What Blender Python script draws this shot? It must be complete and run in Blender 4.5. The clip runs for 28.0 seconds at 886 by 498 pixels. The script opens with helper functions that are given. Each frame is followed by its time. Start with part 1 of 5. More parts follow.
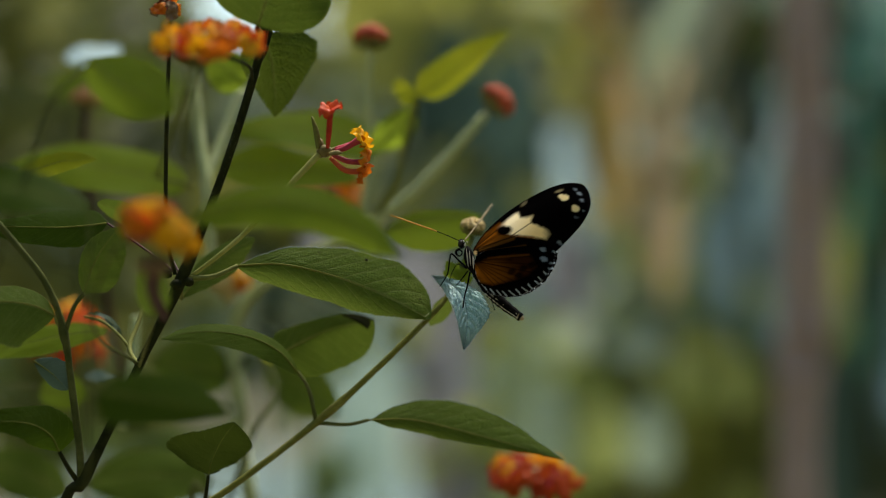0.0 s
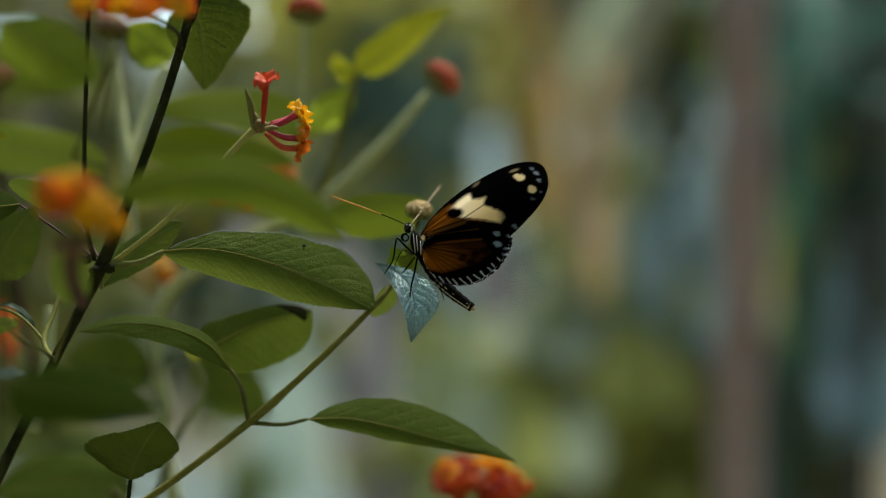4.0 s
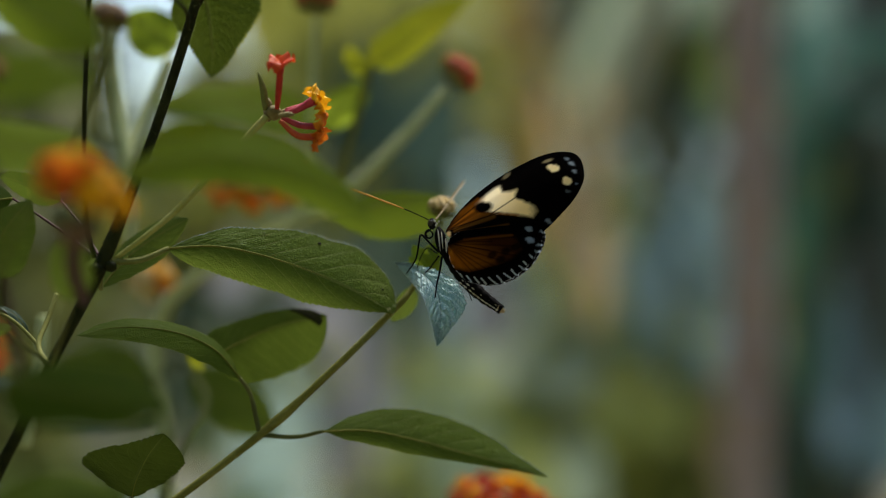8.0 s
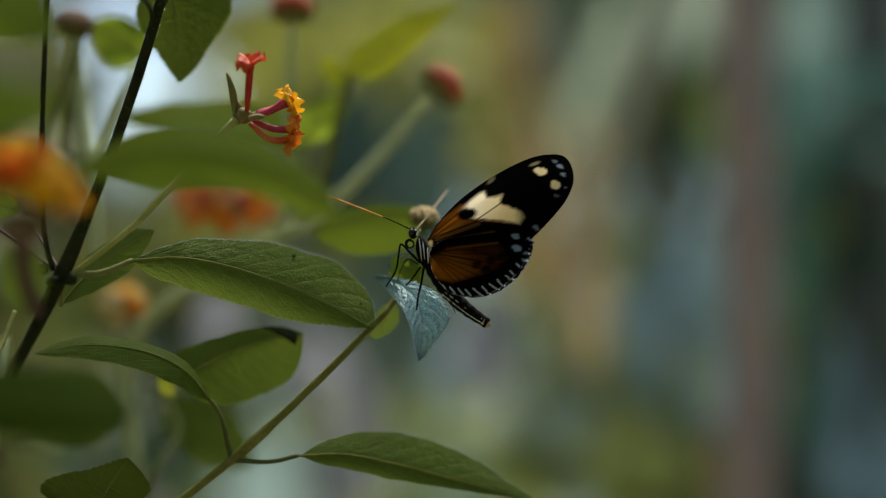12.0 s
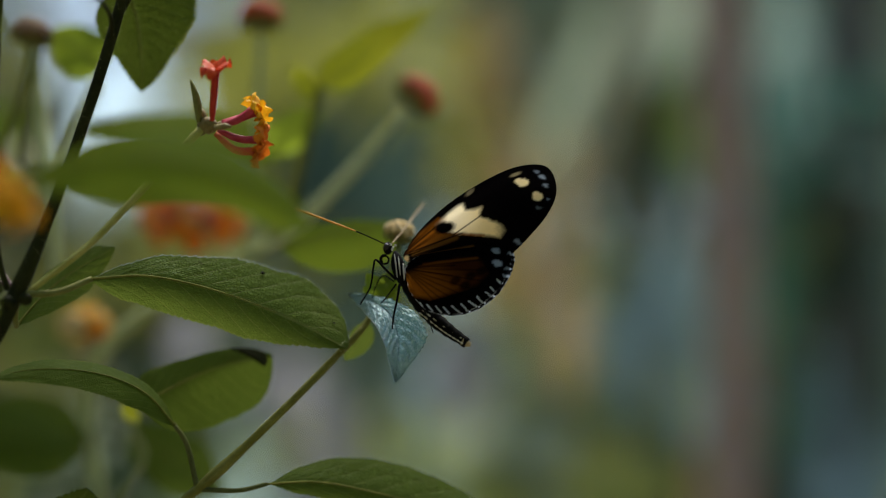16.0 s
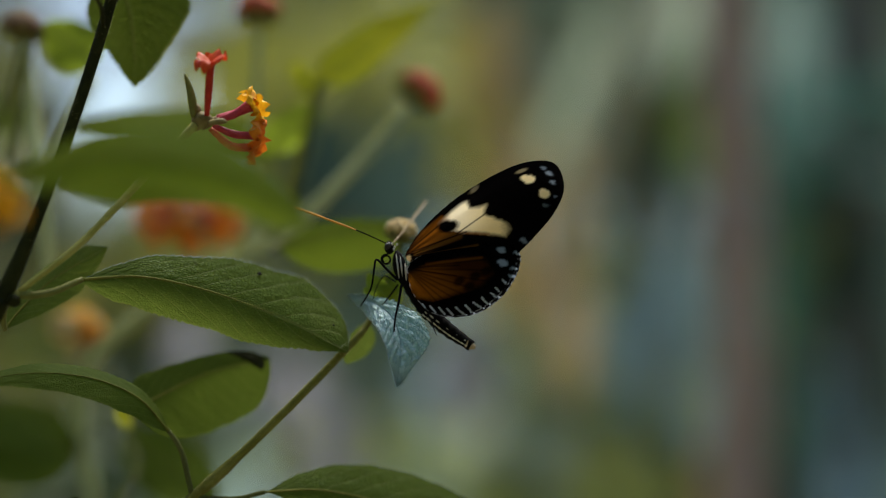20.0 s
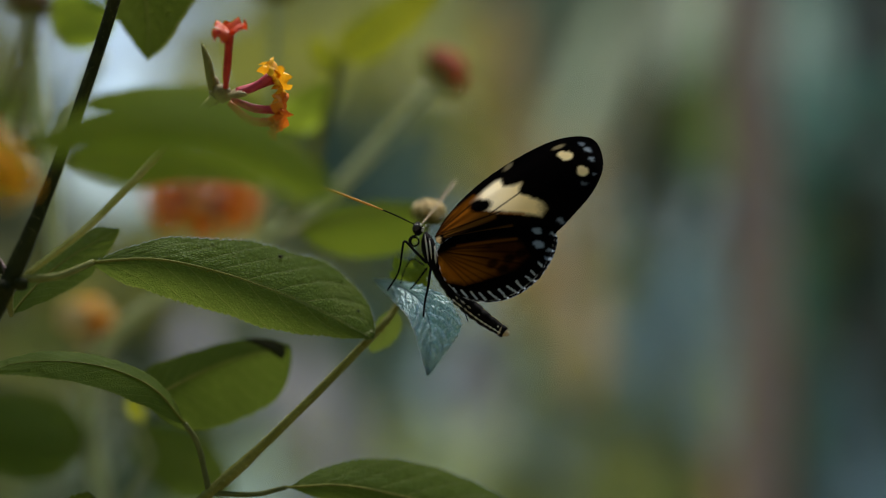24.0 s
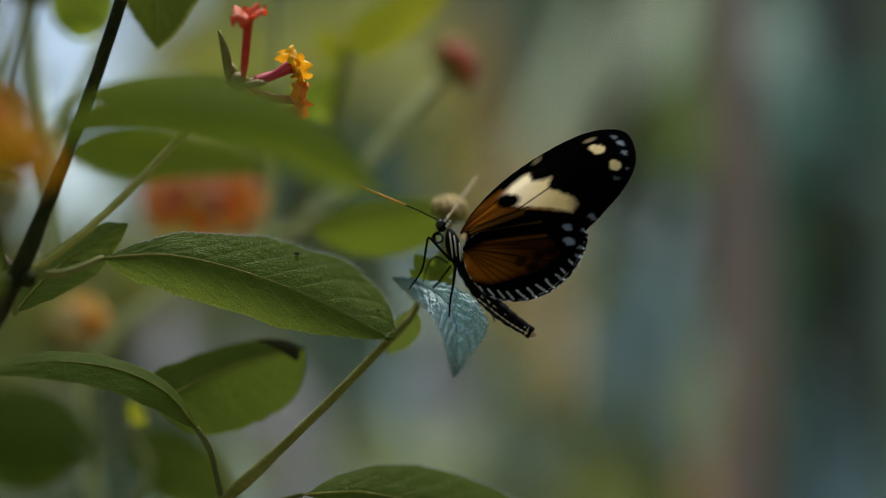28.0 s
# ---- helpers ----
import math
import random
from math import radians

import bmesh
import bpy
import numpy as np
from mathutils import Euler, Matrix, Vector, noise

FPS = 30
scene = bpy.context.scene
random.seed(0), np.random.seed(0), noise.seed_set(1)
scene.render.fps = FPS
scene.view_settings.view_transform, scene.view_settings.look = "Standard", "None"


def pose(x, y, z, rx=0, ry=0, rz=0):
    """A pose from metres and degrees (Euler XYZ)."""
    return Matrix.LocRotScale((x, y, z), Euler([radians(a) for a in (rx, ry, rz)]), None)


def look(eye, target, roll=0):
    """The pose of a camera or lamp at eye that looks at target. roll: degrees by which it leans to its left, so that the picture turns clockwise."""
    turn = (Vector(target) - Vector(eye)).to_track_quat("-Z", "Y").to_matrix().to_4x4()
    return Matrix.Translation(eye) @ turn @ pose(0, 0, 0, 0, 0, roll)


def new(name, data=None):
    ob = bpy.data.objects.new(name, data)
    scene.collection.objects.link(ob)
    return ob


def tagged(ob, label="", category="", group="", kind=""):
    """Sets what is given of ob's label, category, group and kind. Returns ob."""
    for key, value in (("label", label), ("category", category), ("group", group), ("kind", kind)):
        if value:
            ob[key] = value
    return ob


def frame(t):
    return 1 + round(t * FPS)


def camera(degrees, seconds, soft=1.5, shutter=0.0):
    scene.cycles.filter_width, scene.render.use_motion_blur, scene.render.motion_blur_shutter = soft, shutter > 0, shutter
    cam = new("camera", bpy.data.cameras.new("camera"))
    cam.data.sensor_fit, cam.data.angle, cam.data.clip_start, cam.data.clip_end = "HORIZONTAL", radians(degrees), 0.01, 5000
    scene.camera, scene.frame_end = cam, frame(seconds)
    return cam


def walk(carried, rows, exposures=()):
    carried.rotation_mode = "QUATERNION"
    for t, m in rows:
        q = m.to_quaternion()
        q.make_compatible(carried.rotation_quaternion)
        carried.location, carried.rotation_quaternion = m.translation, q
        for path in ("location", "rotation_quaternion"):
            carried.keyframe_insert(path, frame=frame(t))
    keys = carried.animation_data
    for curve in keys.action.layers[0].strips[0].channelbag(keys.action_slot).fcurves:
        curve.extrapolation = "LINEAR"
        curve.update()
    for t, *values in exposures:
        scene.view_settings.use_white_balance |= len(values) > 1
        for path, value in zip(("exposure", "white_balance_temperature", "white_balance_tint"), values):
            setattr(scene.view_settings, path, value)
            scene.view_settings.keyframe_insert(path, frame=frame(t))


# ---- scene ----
# ---------------------------------------------------------------- camera
cam = camera(30, 28.0, soft=1.1)
walk(cam, [
    (0, look((0.0036, -0.4999, 1.1030), (-0.0065, 0.5001, 1.0998), 0.07)),
    (0.5, look((0.0046, -0.4942, 1.1047), (-0.0158, 0.5056, 1.1057), -0.08)),
    (1, look((0.0021, -0.4899, 1.1045), (-0.0064, 0.5100, 1.1029), 0.55)),
    (1.5, look((0.0002, -0.4861, 1.1034), (0.0088, 0.5139, 1.0971), 0.97)),
    (2, look((0.0012, -0.4814, 1.1003), (0.0201, 0.5184, 1.0895), 0.81)),
    (2.5, look((-0.0005, -0.4777, 1.0981), (0.0366, 0.5215, 1.0825), 0.72)),
    (3, look((-0.0022, -0.4724, 1.0933), (0.0395, 0.5268, 1.0914), 0.47)),
    (3.5, look((-0.0039, -0.4666, 1.0969), (0.0360, 0.5326, 1.0959), 0.23)),
    (5.5, look((-0.0097, -0.4469, 1.0924), (0.0411, 0.5517, 1.1067), -0.01)),
    (6, look((-0.0110, -0.4420, 1.0930), (0.0399, 0.5567, 1.1059), 0.03)),
    (6.5, look((-0.0116, -0.4383, 1.0921), (0.0360, 0.5604, 1.1076), 0.00)),
    (7, look((-0.0129, -0.4342, 1.0902), (0.0357, 0.5644, 1.1101), 0.01)),
    (7.5, look((-0.0134, -0.4307, 1.0894), (0.0348, 0.5680, 1.1077), 0.11)),
    (8, look((-0.0171, -0.4277, 1.0842), (0.0392, 0.5703, 1.1129), 0.08)),
    (8.5, look((-0.0164, -0.4240, 1.0820), (0.0403, 0.5736, 1.1206), -0.03)),
    (9, look((-0.0170, -0.4219, 1.0823), (0.0424, 0.5754, 1.1250), 0.06)),
    (9.5, look((-0.0152, -0.4177, 1.0826), (0.0381, 0.5801, 1.1218), 0.10)),
    (10, look((-0.0170, -0.4149, 1.0801), (0.0395, 0.5827, 1.1211), 0.10)),
    (10.5, look((-0.0146, -0.4115, 1.0757), (0.0402, 0.5858, 1.1253), -0.06)),
    (11, look((-0.0130, -0.4086, 1.0746), (0.0441, 0.5884, 1.1271), -0.13)),
    (11.5, look((-0.0116, -0.4055, 1.0732), (0.0447, 0.5911, 1.1332), -0.28)),
    (12, look((-0.0122, -0.4024, 1.0725), (0.0465, 0.5937, 1.1383), -0.43)),
    (12.5, look((-0.0119, -0.3992, 1.0729), (0.0450, 0.5969, 1.1404), -0.52)),
    (14.5, look((-0.0099, -0.3877, 1.0739), (0.0576, 0.6070, 1.1519), -0.75)),
    (15, look((-0.0093, -0.3858, 1.0717), (0.0564, 0.6086, 1.1542), -0.80)),
    (15.5, look((-0.0110, -0.3838, 1.0725), (0.0597, 0.6106, 1.1508), -0.82)),
    (16, look((-0.0115, -0.3825, 1.0722), (0.0626, 0.6116, 1.1515), -0.86)),
    (16.5, look((-0.0105, -0.3809, 1.0718), (0.0623, 0.6133, 1.1506), -0.88)),
    (17, look((-0.0086, -0.3793, 1.0733), (0.0615, 0.6154, 1.1481), -0.79)),
    (17.5, look((-0.0099, -0.3790, 1.0724), (0.0660, 0.6149, 1.1525), -0.87)),
    (18, look((-0.0110, -0.3764, 1.0715), (0.0672, 0.6169, 1.1562), -0.87)),
    (18.5, look((-0.0105, -0.3752, 1.0715), (0.0634, 0.6184, 1.1572), -0.93)),
    (19, look((-0.0115, -0.3731, 1.0716), (0.0633, 0.6205, 1.1571), -0.92)),
    (19.5, look((-0.0114, -0.3709, 1.0714), (0.0630, 0.6227, 1.1564), -0.94)),
    (20, look((-0.0108, -0.3693, 1.0723), (0.0620, 0.6247, 1.1538), -0.93)),
    (20.5, look((-0.0113, -0.3663, 1.0711), (0.0634, 0.6275, 1.1533), -0.96)),
    (22.5, look((-0.0145, -0.3559, 1.0710), (0.0606, 0.6380, 1.1521), -0.99)),
    (23, look((-0.0141, -0.3534, 1.0703), (0.0582, 0.6409, 1.1487), -0.94)),
    (23.5, look((-0.0147, -0.3505, 1.0696), (0.0574, 0.6436, 1.1508), -0.91)),
    (24, look((-0.0159, -0.3485, 1.0695), (0.0565, 0.6454, 1.1527), -0.93)),
    (24.5, look((-0.0166, -0.3460, 1.0687), (0.0544, 0.6480, 1.1521), -0.94)),
    (25, look((-0.0158, -0.3423, 1.0648), (0.0552, 0.6511, 1.1547), -0.84)),
    (25.5, look((-0.0159, -0.3393, 1.0636), (0.0689, 0.6531, 1.1520), -0.94)),
    (26, look((-0.0160, -0.3374, 1.0623), (0.0742, 0.6544, 1.1533), -0.95)),
    (26.5, look((-0.0179, -0.3363, 1.0627), (0.0734, 0.6553, 1.1546), -1.00)),
    (27, look((-0.0234, -0.3355, 1.0637), (0.0728, 0.6558, 1.1536), -1.02)),
    (27.5, look((-0.0286, -0.3346, 1.0692), (0.0736, 0.6571, 1.1476), -0.91)),
    (28, look((-0.0297, -0.3330, 1.0679), (0.0719, 0.6578, 1.1578), -0.86)),
], exposures=[(0, 1.03, 7150, 5.0), (8, 1.02, 6950, 6.5), (28, 0.98, 6750, 8.5)])

# The plant's own space: millimetres from a point 1.1 m above the ground.
HUB = Vector((0, 0, 1.1))


def V(p):
    return HUB + Vector(p) * 0.001


# ---------------------------------------------------------------- world and light
world = bpy.data.worlds.new("overcast_sky")
scene.world = world
world.use_nodes = True
wn = world.node_tree.nodes
sky = wn.new("ShaderNodeTexSky")
sky.sky_type = "NISHITA"
sky.sun_disc = False
sky.sun_elevation = radians(61)
sky.sun_rotation = radians(17)
sky.air_density, sky.dust_density, sky.ozone_density = 1.2, 0.6, 1.0
wn["Background"].inputs["Strength"].default_value = 0.105
world.node_tree.links.new(sky.outputs["Color"], wn["Background"].inputs["Color"])

sun = new("sun", bpy.data.lights.new("sun", "SUN"))
sun.data.energy, sun.data.angle, sun.data.color = 3.6, radians(28), (1.0, 0.96, 0.9)
sun.matrix_world = look((1.2, 3.6, 8.0), (0, 0, 1.1))


# ---------------------------------------------------------------- materials
class Nodes:
    """A short way to write node materials."""

    def __init__(self, name):
        self.mat = bpy.data.materials.new(name)
        self.mat.use_nodes = True
        self.tree = self.mat.node_tree
        self.bsdf = self.tree.nodes["Principled BSDF"]
        self.out = self.tree.nodes["Material Output"]

    def add(self, kind, **values):
        n = self.tree.nodes.new("ShaderNode" + kind)
        for k, v in values.items():
            if k in n.inputs:
                n.inputs[k].default_value = v
        return n

    def link(self, a, b):
        self.tree.links.new(a, b)

    def math(self, op, a, b=0.0, c=0.0):
        n = self.tree.nodes.new("ShaderNodeMath")
        n.operation = op
        for i, v in enumerate((a, b, c)):
            if isinstance(v, (int, float)):
                n.inputs[i].default_value = v
            else:
                self.link(v, n.inputs[i])
        return n.outputs[0]

    def mix(self, f, a, b):
        n = self.tree.nodes.new("ShaderNodeMix")
        n.data_type = "RGBA"
        for i, v in ((0, f), (6, a), (7, b)):
            if isinstance(v, (int, float)):
                n.inputs[i].default_value = v
            elif isinstance(v, (tuple, list)):
                n.inputs[i].default_value = (*v, 1.0)
            else:
                self.link(v, n.inputs[i])
        return n.outputs[2]

    def noise(self, scale, detail=3.0, rough=0.6, coord=None):
        n = self.add("TexNoise", Scale=scale, Detail=detail, Roughness=rough)
        if coord is None:
            coord = self.add("TexCoord").outputs["Object"]
        self.link(coord, n.inputs["Vector"])
        return n.outputs["Fac"]

    def ramp(self, v, lo, hi):
        n = self.add("MapRange")
        n.inputs["From Min"].default_value, n.inputs["From Max"].default_value = lo, hi
        self.link(v, n.inputs["Value"])
        return n.outputs["Result"]

    def bump(self, height, strength, distance):
        n = self.add("Bump", Strength=strength, Distance=distance)
        self.link(height, n.inputs["Height"])
        if self.bsdf:
            self.link(n.outputs["Normal"], self.bsdf.inputs["Normal"])
        return n.outputs["Normal"]


def leaf_material(name, dark, light, vein, through_colour, shine=0.012, rough=0.55, thin=0.5, relief=0.32, fields=(44.0, 15.0), deep=0.5):
    """A quilted leaf: side veins and a fine net in relief, light passing through the blade."""
    m = Nodes(name)
    uv = m.add("UVMap").outputs["UV"]
    sep = m.add("SeparateXYZ")
    m.link(uv, sep.inputs[0])
    u, v = sep.outputs[0], m.math("ABSOLUTE", sep.outputs[1])
    # side veins run forward from the midrib
    phase = m.math("SUBTRACT", m.math("MULTIPLY", u, 9.5), m.math("MULTIPLY", m.math("POWER", v, 1.15), 2.3))
    saw = m.math("ABSOLUTE", m.math("SUBTRACT", m.math("FRACT", phase), 0.5))
    side = m.ramp(saw, 0.455, 0.5)
    mid = m.ramp(v, 0.07, 0.0)
    veins = m.math("MAXIMUM", m.math("MULTIPLY", side, 0.6), m.math("MULTIPLY", mid, 0.8))
    stretch = m.add("Mapping")
    stretch.inputs["Scale"].default_value = (*fields, 1.0)
    m.link(uv, stretch.inputs["Vector"])
    cell = m.add("TexVoronoi", Scale=1.0)
    cell.feature = "DISTANCE_TO_EDGE"
    m.link(stretch.outputs[0], cell.inputs["Vector"])
    net = m.ramp(cell.outputs["Distance"], -0.02, 0.3)
    info = m.add("ObjectInfo").outputs["Random"]
    blotch = m.noise(70, 4, 0.65)
    fine = m.noise(900, 3, 0.6)
    base = m.mix(m.ramp(m.math("ADD", m.math("MULTIPLY", blotch, 0.8), m.math("MULTIPLY", info, 0.35)), 0.3, 0.9), dark, light)
    # shade in the grooves of the net, painted in by the amount deep
    base = m.mix(m.math("ADD", 1 - deep, m.math("MULTIPLY", net, deep)), dark, base)
    base = m.mix(m.math("MULTIPLY", veins, 0.75), base, vein)
    base = m.mix(m.math("MULTIPLY", m.ramp(fine, 0.58, 0.75), 0.45), base, light)
    specks = m.noise(420, 2, 0.5)
    base = m.mix(m.math("MULTIPLY", m.ramp(specks, 0.70, 0.76), 0.5), base, (0.02, 0.02, 0.006))
    yellowing = m.noise(45, 3, 0.6)
    base = m.mix(m.math("MULTIPLY", m.ramp(yellowing, 0.55, 0.8), 0.4), base, vein)
    # hairy blade edge lightened to the vein colour, a painted rim highlight
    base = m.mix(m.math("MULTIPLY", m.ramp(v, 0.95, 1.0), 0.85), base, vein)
    matt = m.add("BsdfDiffuse", Roughness=0.6)
    m.link(base, matt.inputs["Color"])
    gloss = m.add("BsdfGlossy", Color=(0.85, 0.92, 1.0, 1.0))
    m.link(m.math("ADD", rough - 0.1, m.math("MULTIPLY", fine, 0.2)), gloss.inputs["Roughness"])
    height = m.math("ADD", m.math("MULTIPLY", net, 0.35), m.math("SUBTRACT", m.math("MULTIPLY", m.math("SUBTRACT", 0.5, saw), -0.5), m.math("MULTIPLY", veins, 0.5)))
    height = m.math("ADD", height, m.math("MULTIPLY", fine, 0.06))
    normal = m.bump(height, relief, 0.0007)
    glow = m.add("BsdfTranslucent")
    m.link(m.mix(m.math("MULTIPLY", veins, 0.6), m.mix(blotch, through_colour, light), vein), glow.inputs["Color"])
    m.link(normal, glow.inputs["Normal"])
    m.link(normal, matt.inputs["Normal"])
    m.link(normal, gloss.inputs["Normal"])
    both = m.add("MixShader", Fac=thin)
    m.link(matt.outputs[0], both.inputs[1])
    m.link(glow.outputs[0], both.inputs[2])
    edge = m.add("LayerWeight", Blend=0.5)
    m.link(normal, edge.inputs["Normal"])
    skin = m.add("MixShader")
    m.link(m.math("ADD", m.math("MULTIPLY", m.math("POWER", edge.outputs["Facing"], 5.0), shine), 0.08 * shine), skin.inputs[0])
    m.link(both.outputs[0], skin.inputs[1])
    m.link(gloss.outputs[0], skin.inputs[2])
    m.link(skin.outputs[0], m.out.inputs["Surface"])
    m.tree.nodes.remove(m.bsdf)
    return m.mat


def plain_material(name, a, b, scale, rough=0.6, relief=0.3, fine_scale=1500, thin=0.0, shine=0.12, dist=0.0003):
    """Two colours in patches, with grain and relief."""
    m = Nodes(name)
    patch, grain = m.noise(scale, 4, 0.65), m.noise(fine_scale, 3, 0.6)
    info = m.add("ObjectInfo").outputs["Random"]
    col = m.mix(m.ramp(m.math("ADD", patch, m.math("MULTIPLY", m.math("SUBTRACT", info, 0.5), 0.3)), 0.3, 0.7), a, b)
    col = m.mix(m.math("MULTIPLY", m.ramp(grain, 0.45, 0.8), 0.4), col, tuple(0.55 * c for c in a))
    m.link(col, m.bsdf.inputs["Base Color"])
    m.bsdf.inputs["Roughness"].default_value = rough
    m.bsdf.inputs["Specular IOR Level"].default_value = shine
    normal = m.bump(m.math("ADD", grain, patch), relief, dist)
    if thin:
        glow = m.add("BsdfTranslucent")
        m.link(col, glow.inputs["Color"])
        both = m.add("MixShader", Fac=thin)
        m.link(m.bsdf.outputs[0], both.inputs[1])
        m.link(glow.outputs[0], both.inputs[2])
        m.link(both.outputs[0], m.out.inputs["Surface"])
    return m.mat


def pattern_material(name, rough=0.8, thin=0.6, shine=0.005, relief=0.15):
    """Takes its colours from the mesh's own wing pattern; fine scales in relief."""
    m = Nodes(name)
    col = m.add("VertexColor")
    col.layer_name = "pattern"
    scales = m.noise(6000, 2, 0.7)
    dust = m.noise(350, 4, 0.7)
    c = m.mix(m.math("MULTIPLY", m.ramp(scales, 0.5, 0.8), 0.10), col.outputs["Color"], (0.03, 0.022, 0.018))
    c = m.mix(m.math("MULTIPLY", m.ramp(dust, 0.55, 0.8), 0.12), c, m.mix(0.5, c, (0.02, 0.012, 0.01)))
    m.link(c, m.bsdf.inputs["Base Color"])
    m.bsdf.inputs["Roughness"].default_value = rough
    m.bsdf.inputs["Specular IOR Level"].default_value = shine
    m.bump(scales, relief, 0.0001)
    glow = m.add("BsdfTranslucent")
    m.link(c, glow.inputs["Color"])
    both = m.add("MixShader", Fac=thin)
    m.link(m.bsdf.outputs[0], both.inputs[1])
    m.link(glow.outputs[0], both.inputs[2])
    m.link(both.outputs[0], m.out.inputs["Surface"])
    return m.mat


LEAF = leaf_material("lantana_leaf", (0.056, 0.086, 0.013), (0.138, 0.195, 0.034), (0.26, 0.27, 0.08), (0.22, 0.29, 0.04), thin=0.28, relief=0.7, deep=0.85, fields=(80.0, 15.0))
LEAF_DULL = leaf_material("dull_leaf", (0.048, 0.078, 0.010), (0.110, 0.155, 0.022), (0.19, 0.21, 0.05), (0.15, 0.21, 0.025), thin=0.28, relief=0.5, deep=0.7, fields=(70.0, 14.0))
# Lantana leaf again, with shade mixed into darker greens.
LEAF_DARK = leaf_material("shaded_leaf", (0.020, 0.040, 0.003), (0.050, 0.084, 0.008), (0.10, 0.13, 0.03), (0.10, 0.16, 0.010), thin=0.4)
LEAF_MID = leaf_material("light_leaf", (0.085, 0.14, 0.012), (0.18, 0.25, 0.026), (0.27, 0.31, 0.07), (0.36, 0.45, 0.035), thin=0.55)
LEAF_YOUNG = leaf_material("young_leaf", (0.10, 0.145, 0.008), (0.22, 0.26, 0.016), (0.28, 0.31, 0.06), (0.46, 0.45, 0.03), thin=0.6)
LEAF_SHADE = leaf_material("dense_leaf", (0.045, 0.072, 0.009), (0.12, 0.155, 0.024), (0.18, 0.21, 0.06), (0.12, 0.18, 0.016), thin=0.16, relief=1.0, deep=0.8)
# Leaf seen from below; its shade is part of these dark colours.
LEAF_UNDER = leaf_material("shaded_underside", (0.018, 0.029, 0.004), (0.042, 0.060, 0.009), (0.06, 0.075, 0.02), (0.05, 0.07, 0.008), thin=0.2)
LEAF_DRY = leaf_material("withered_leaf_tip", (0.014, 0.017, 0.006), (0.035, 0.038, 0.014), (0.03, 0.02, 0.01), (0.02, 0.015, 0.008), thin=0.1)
# A green leaf's sky reflection, painted in as pale blue-green.
LEAF_BLUE = leaf_material("sky_shine_leaf", (0.15, 0.37, 0.325), (0.80, 0.93, 0.87), (0.04, 0.12, 0.10), (0.08, 0.15, 0.10), shine=0.4, rough=0.75, thin=0.04, relief=1.1, fields=(38.0, 10.0), deep=0.75)
# Faint sky sheen on leaves, toned into blue-grey greens.
LEAF_SHEEN = leaf_material("painted_sheen_leaf", (0.06, 0.10, 0.07), (0.11, 0.16, 0.12), (0.16, 0.22, 0.17), (0.07, 0.12, 0.06), shine=0.08, rough=0.6, thin=0.25)
LEAF_SPOT = plain_material("dark_leaf_spot", (0.008, 0.007, 0.004), (0.02, 0.016, 0.008), 900, 0.7, 0.4)
STEM_DARK = plain_material("woody_stem", (0.010, 0.012, 0.004), (0.032, 0.034, 0.010), 160, 0.65, 0.6, shine=0.03)
STEM_GREEN = plain_material("green_stem", (0.12, 0.125, 0.030), (0.20, 0.20, 0.06), 180, 0.55, 0.5, shine=0.03)
MIDRIB = plain_material("leaf_midrib", (0.10, 0.11, 0.02), (0.17, 0.17, 0.035), 180, 0.6, 0.4, shine=0.03)
# Downy leaf edge, with its bright rim highlight put into the pale colour.
MARGIN = plain_material("lit_downy_margin", (0.40, 0.48, 0.46), (0.75, 0.82, 0.82), 300, 0.7, 0.5, thin=0.3, shine=0.1)
STEM_BRANCH = plain_material("olive_stem", (0.14, 0.135, 0.03), (0.24, 0.23, 0.06), 180, 0.55, 0.5, shine=0.03)
STEM_LIGHT = plain_material("light_green_stem", (0.26, 0.26, 0.06), (0.38, 0.36, 0.11), 180, 0.55, 0.5, shine=0.04)
STEM_MID = plain_material("dull_green_stem", (0.06, 0.07, 0.02), (0.115, 0.12, 0.04), 180, 0.6, 0.5, shine=0.03)
STEM_PALE = plain_material("pale_stem", (0.38, 0.42, 0.19), (0.54, 0.56, 0.30), 150, 0.6, 0.5)
STEM_PURPLE = plain_material("purple_stem", (0.035, 0.012, 0.014), (0.08, 0.03, 0.03), 150, 0.6, 0.5)
PETAL_RED = plain_material("red_petal", (0.58, 0.045, 0.010), (0.72, 0.12, 0.018), 500, 0.55, 0.3, thin=0.3)
PETAL_DEEP = plain_material("deep_red_petal", (0.34, 0.03, 0.008), (0.55, 0.09, 0.014), 500, 0.55, 0.3, thin=0.25)
PETAL_ORANGE = plain_material("orange_petal", (0.62, 0.13, 0.012), (0.75, 0.26, 0.02), 500, 0.55, 0.3, thin=0.3)
PETAL_TAN = plain_material("fading_petal", (0.58, 0.22, 0.06), (0.66, 0.34, 0.13), 500, 0.55, 0.3, thin=0.3)
PETAL_YELLOW = plain_material("yellow_petal", (0.75, 0.33, 0.012), (0.85, 0.48, 0.02), 500, 0.55, 0.3, thin=0.3)
TUBE_RED = plain_material("red_flower_tube", (0.36, 0.02, 0.02), (0.50, 0.05, 0.03), 400, 0.5, 0.3, thin=0.15)
TUBE_PINK = plain_material("pink_flower_tube", (0.42, 0.03, 0.06), (0.55, 0.10, 0.12), 400, 0.5, 0.3, thin=0.15)
BUD_RED = plain_material("red_bud", (0.42, 0.05, 0.02), (0.55, 0.11, 0.04), 400, 0.6, 0.3, thin=0.1)
BUD_TAWNY = plain_material("tawny_bud", (0.38, 0.17, 0.06), (0.50, 0.26, 0.12), 400, 0.7, 0.4)
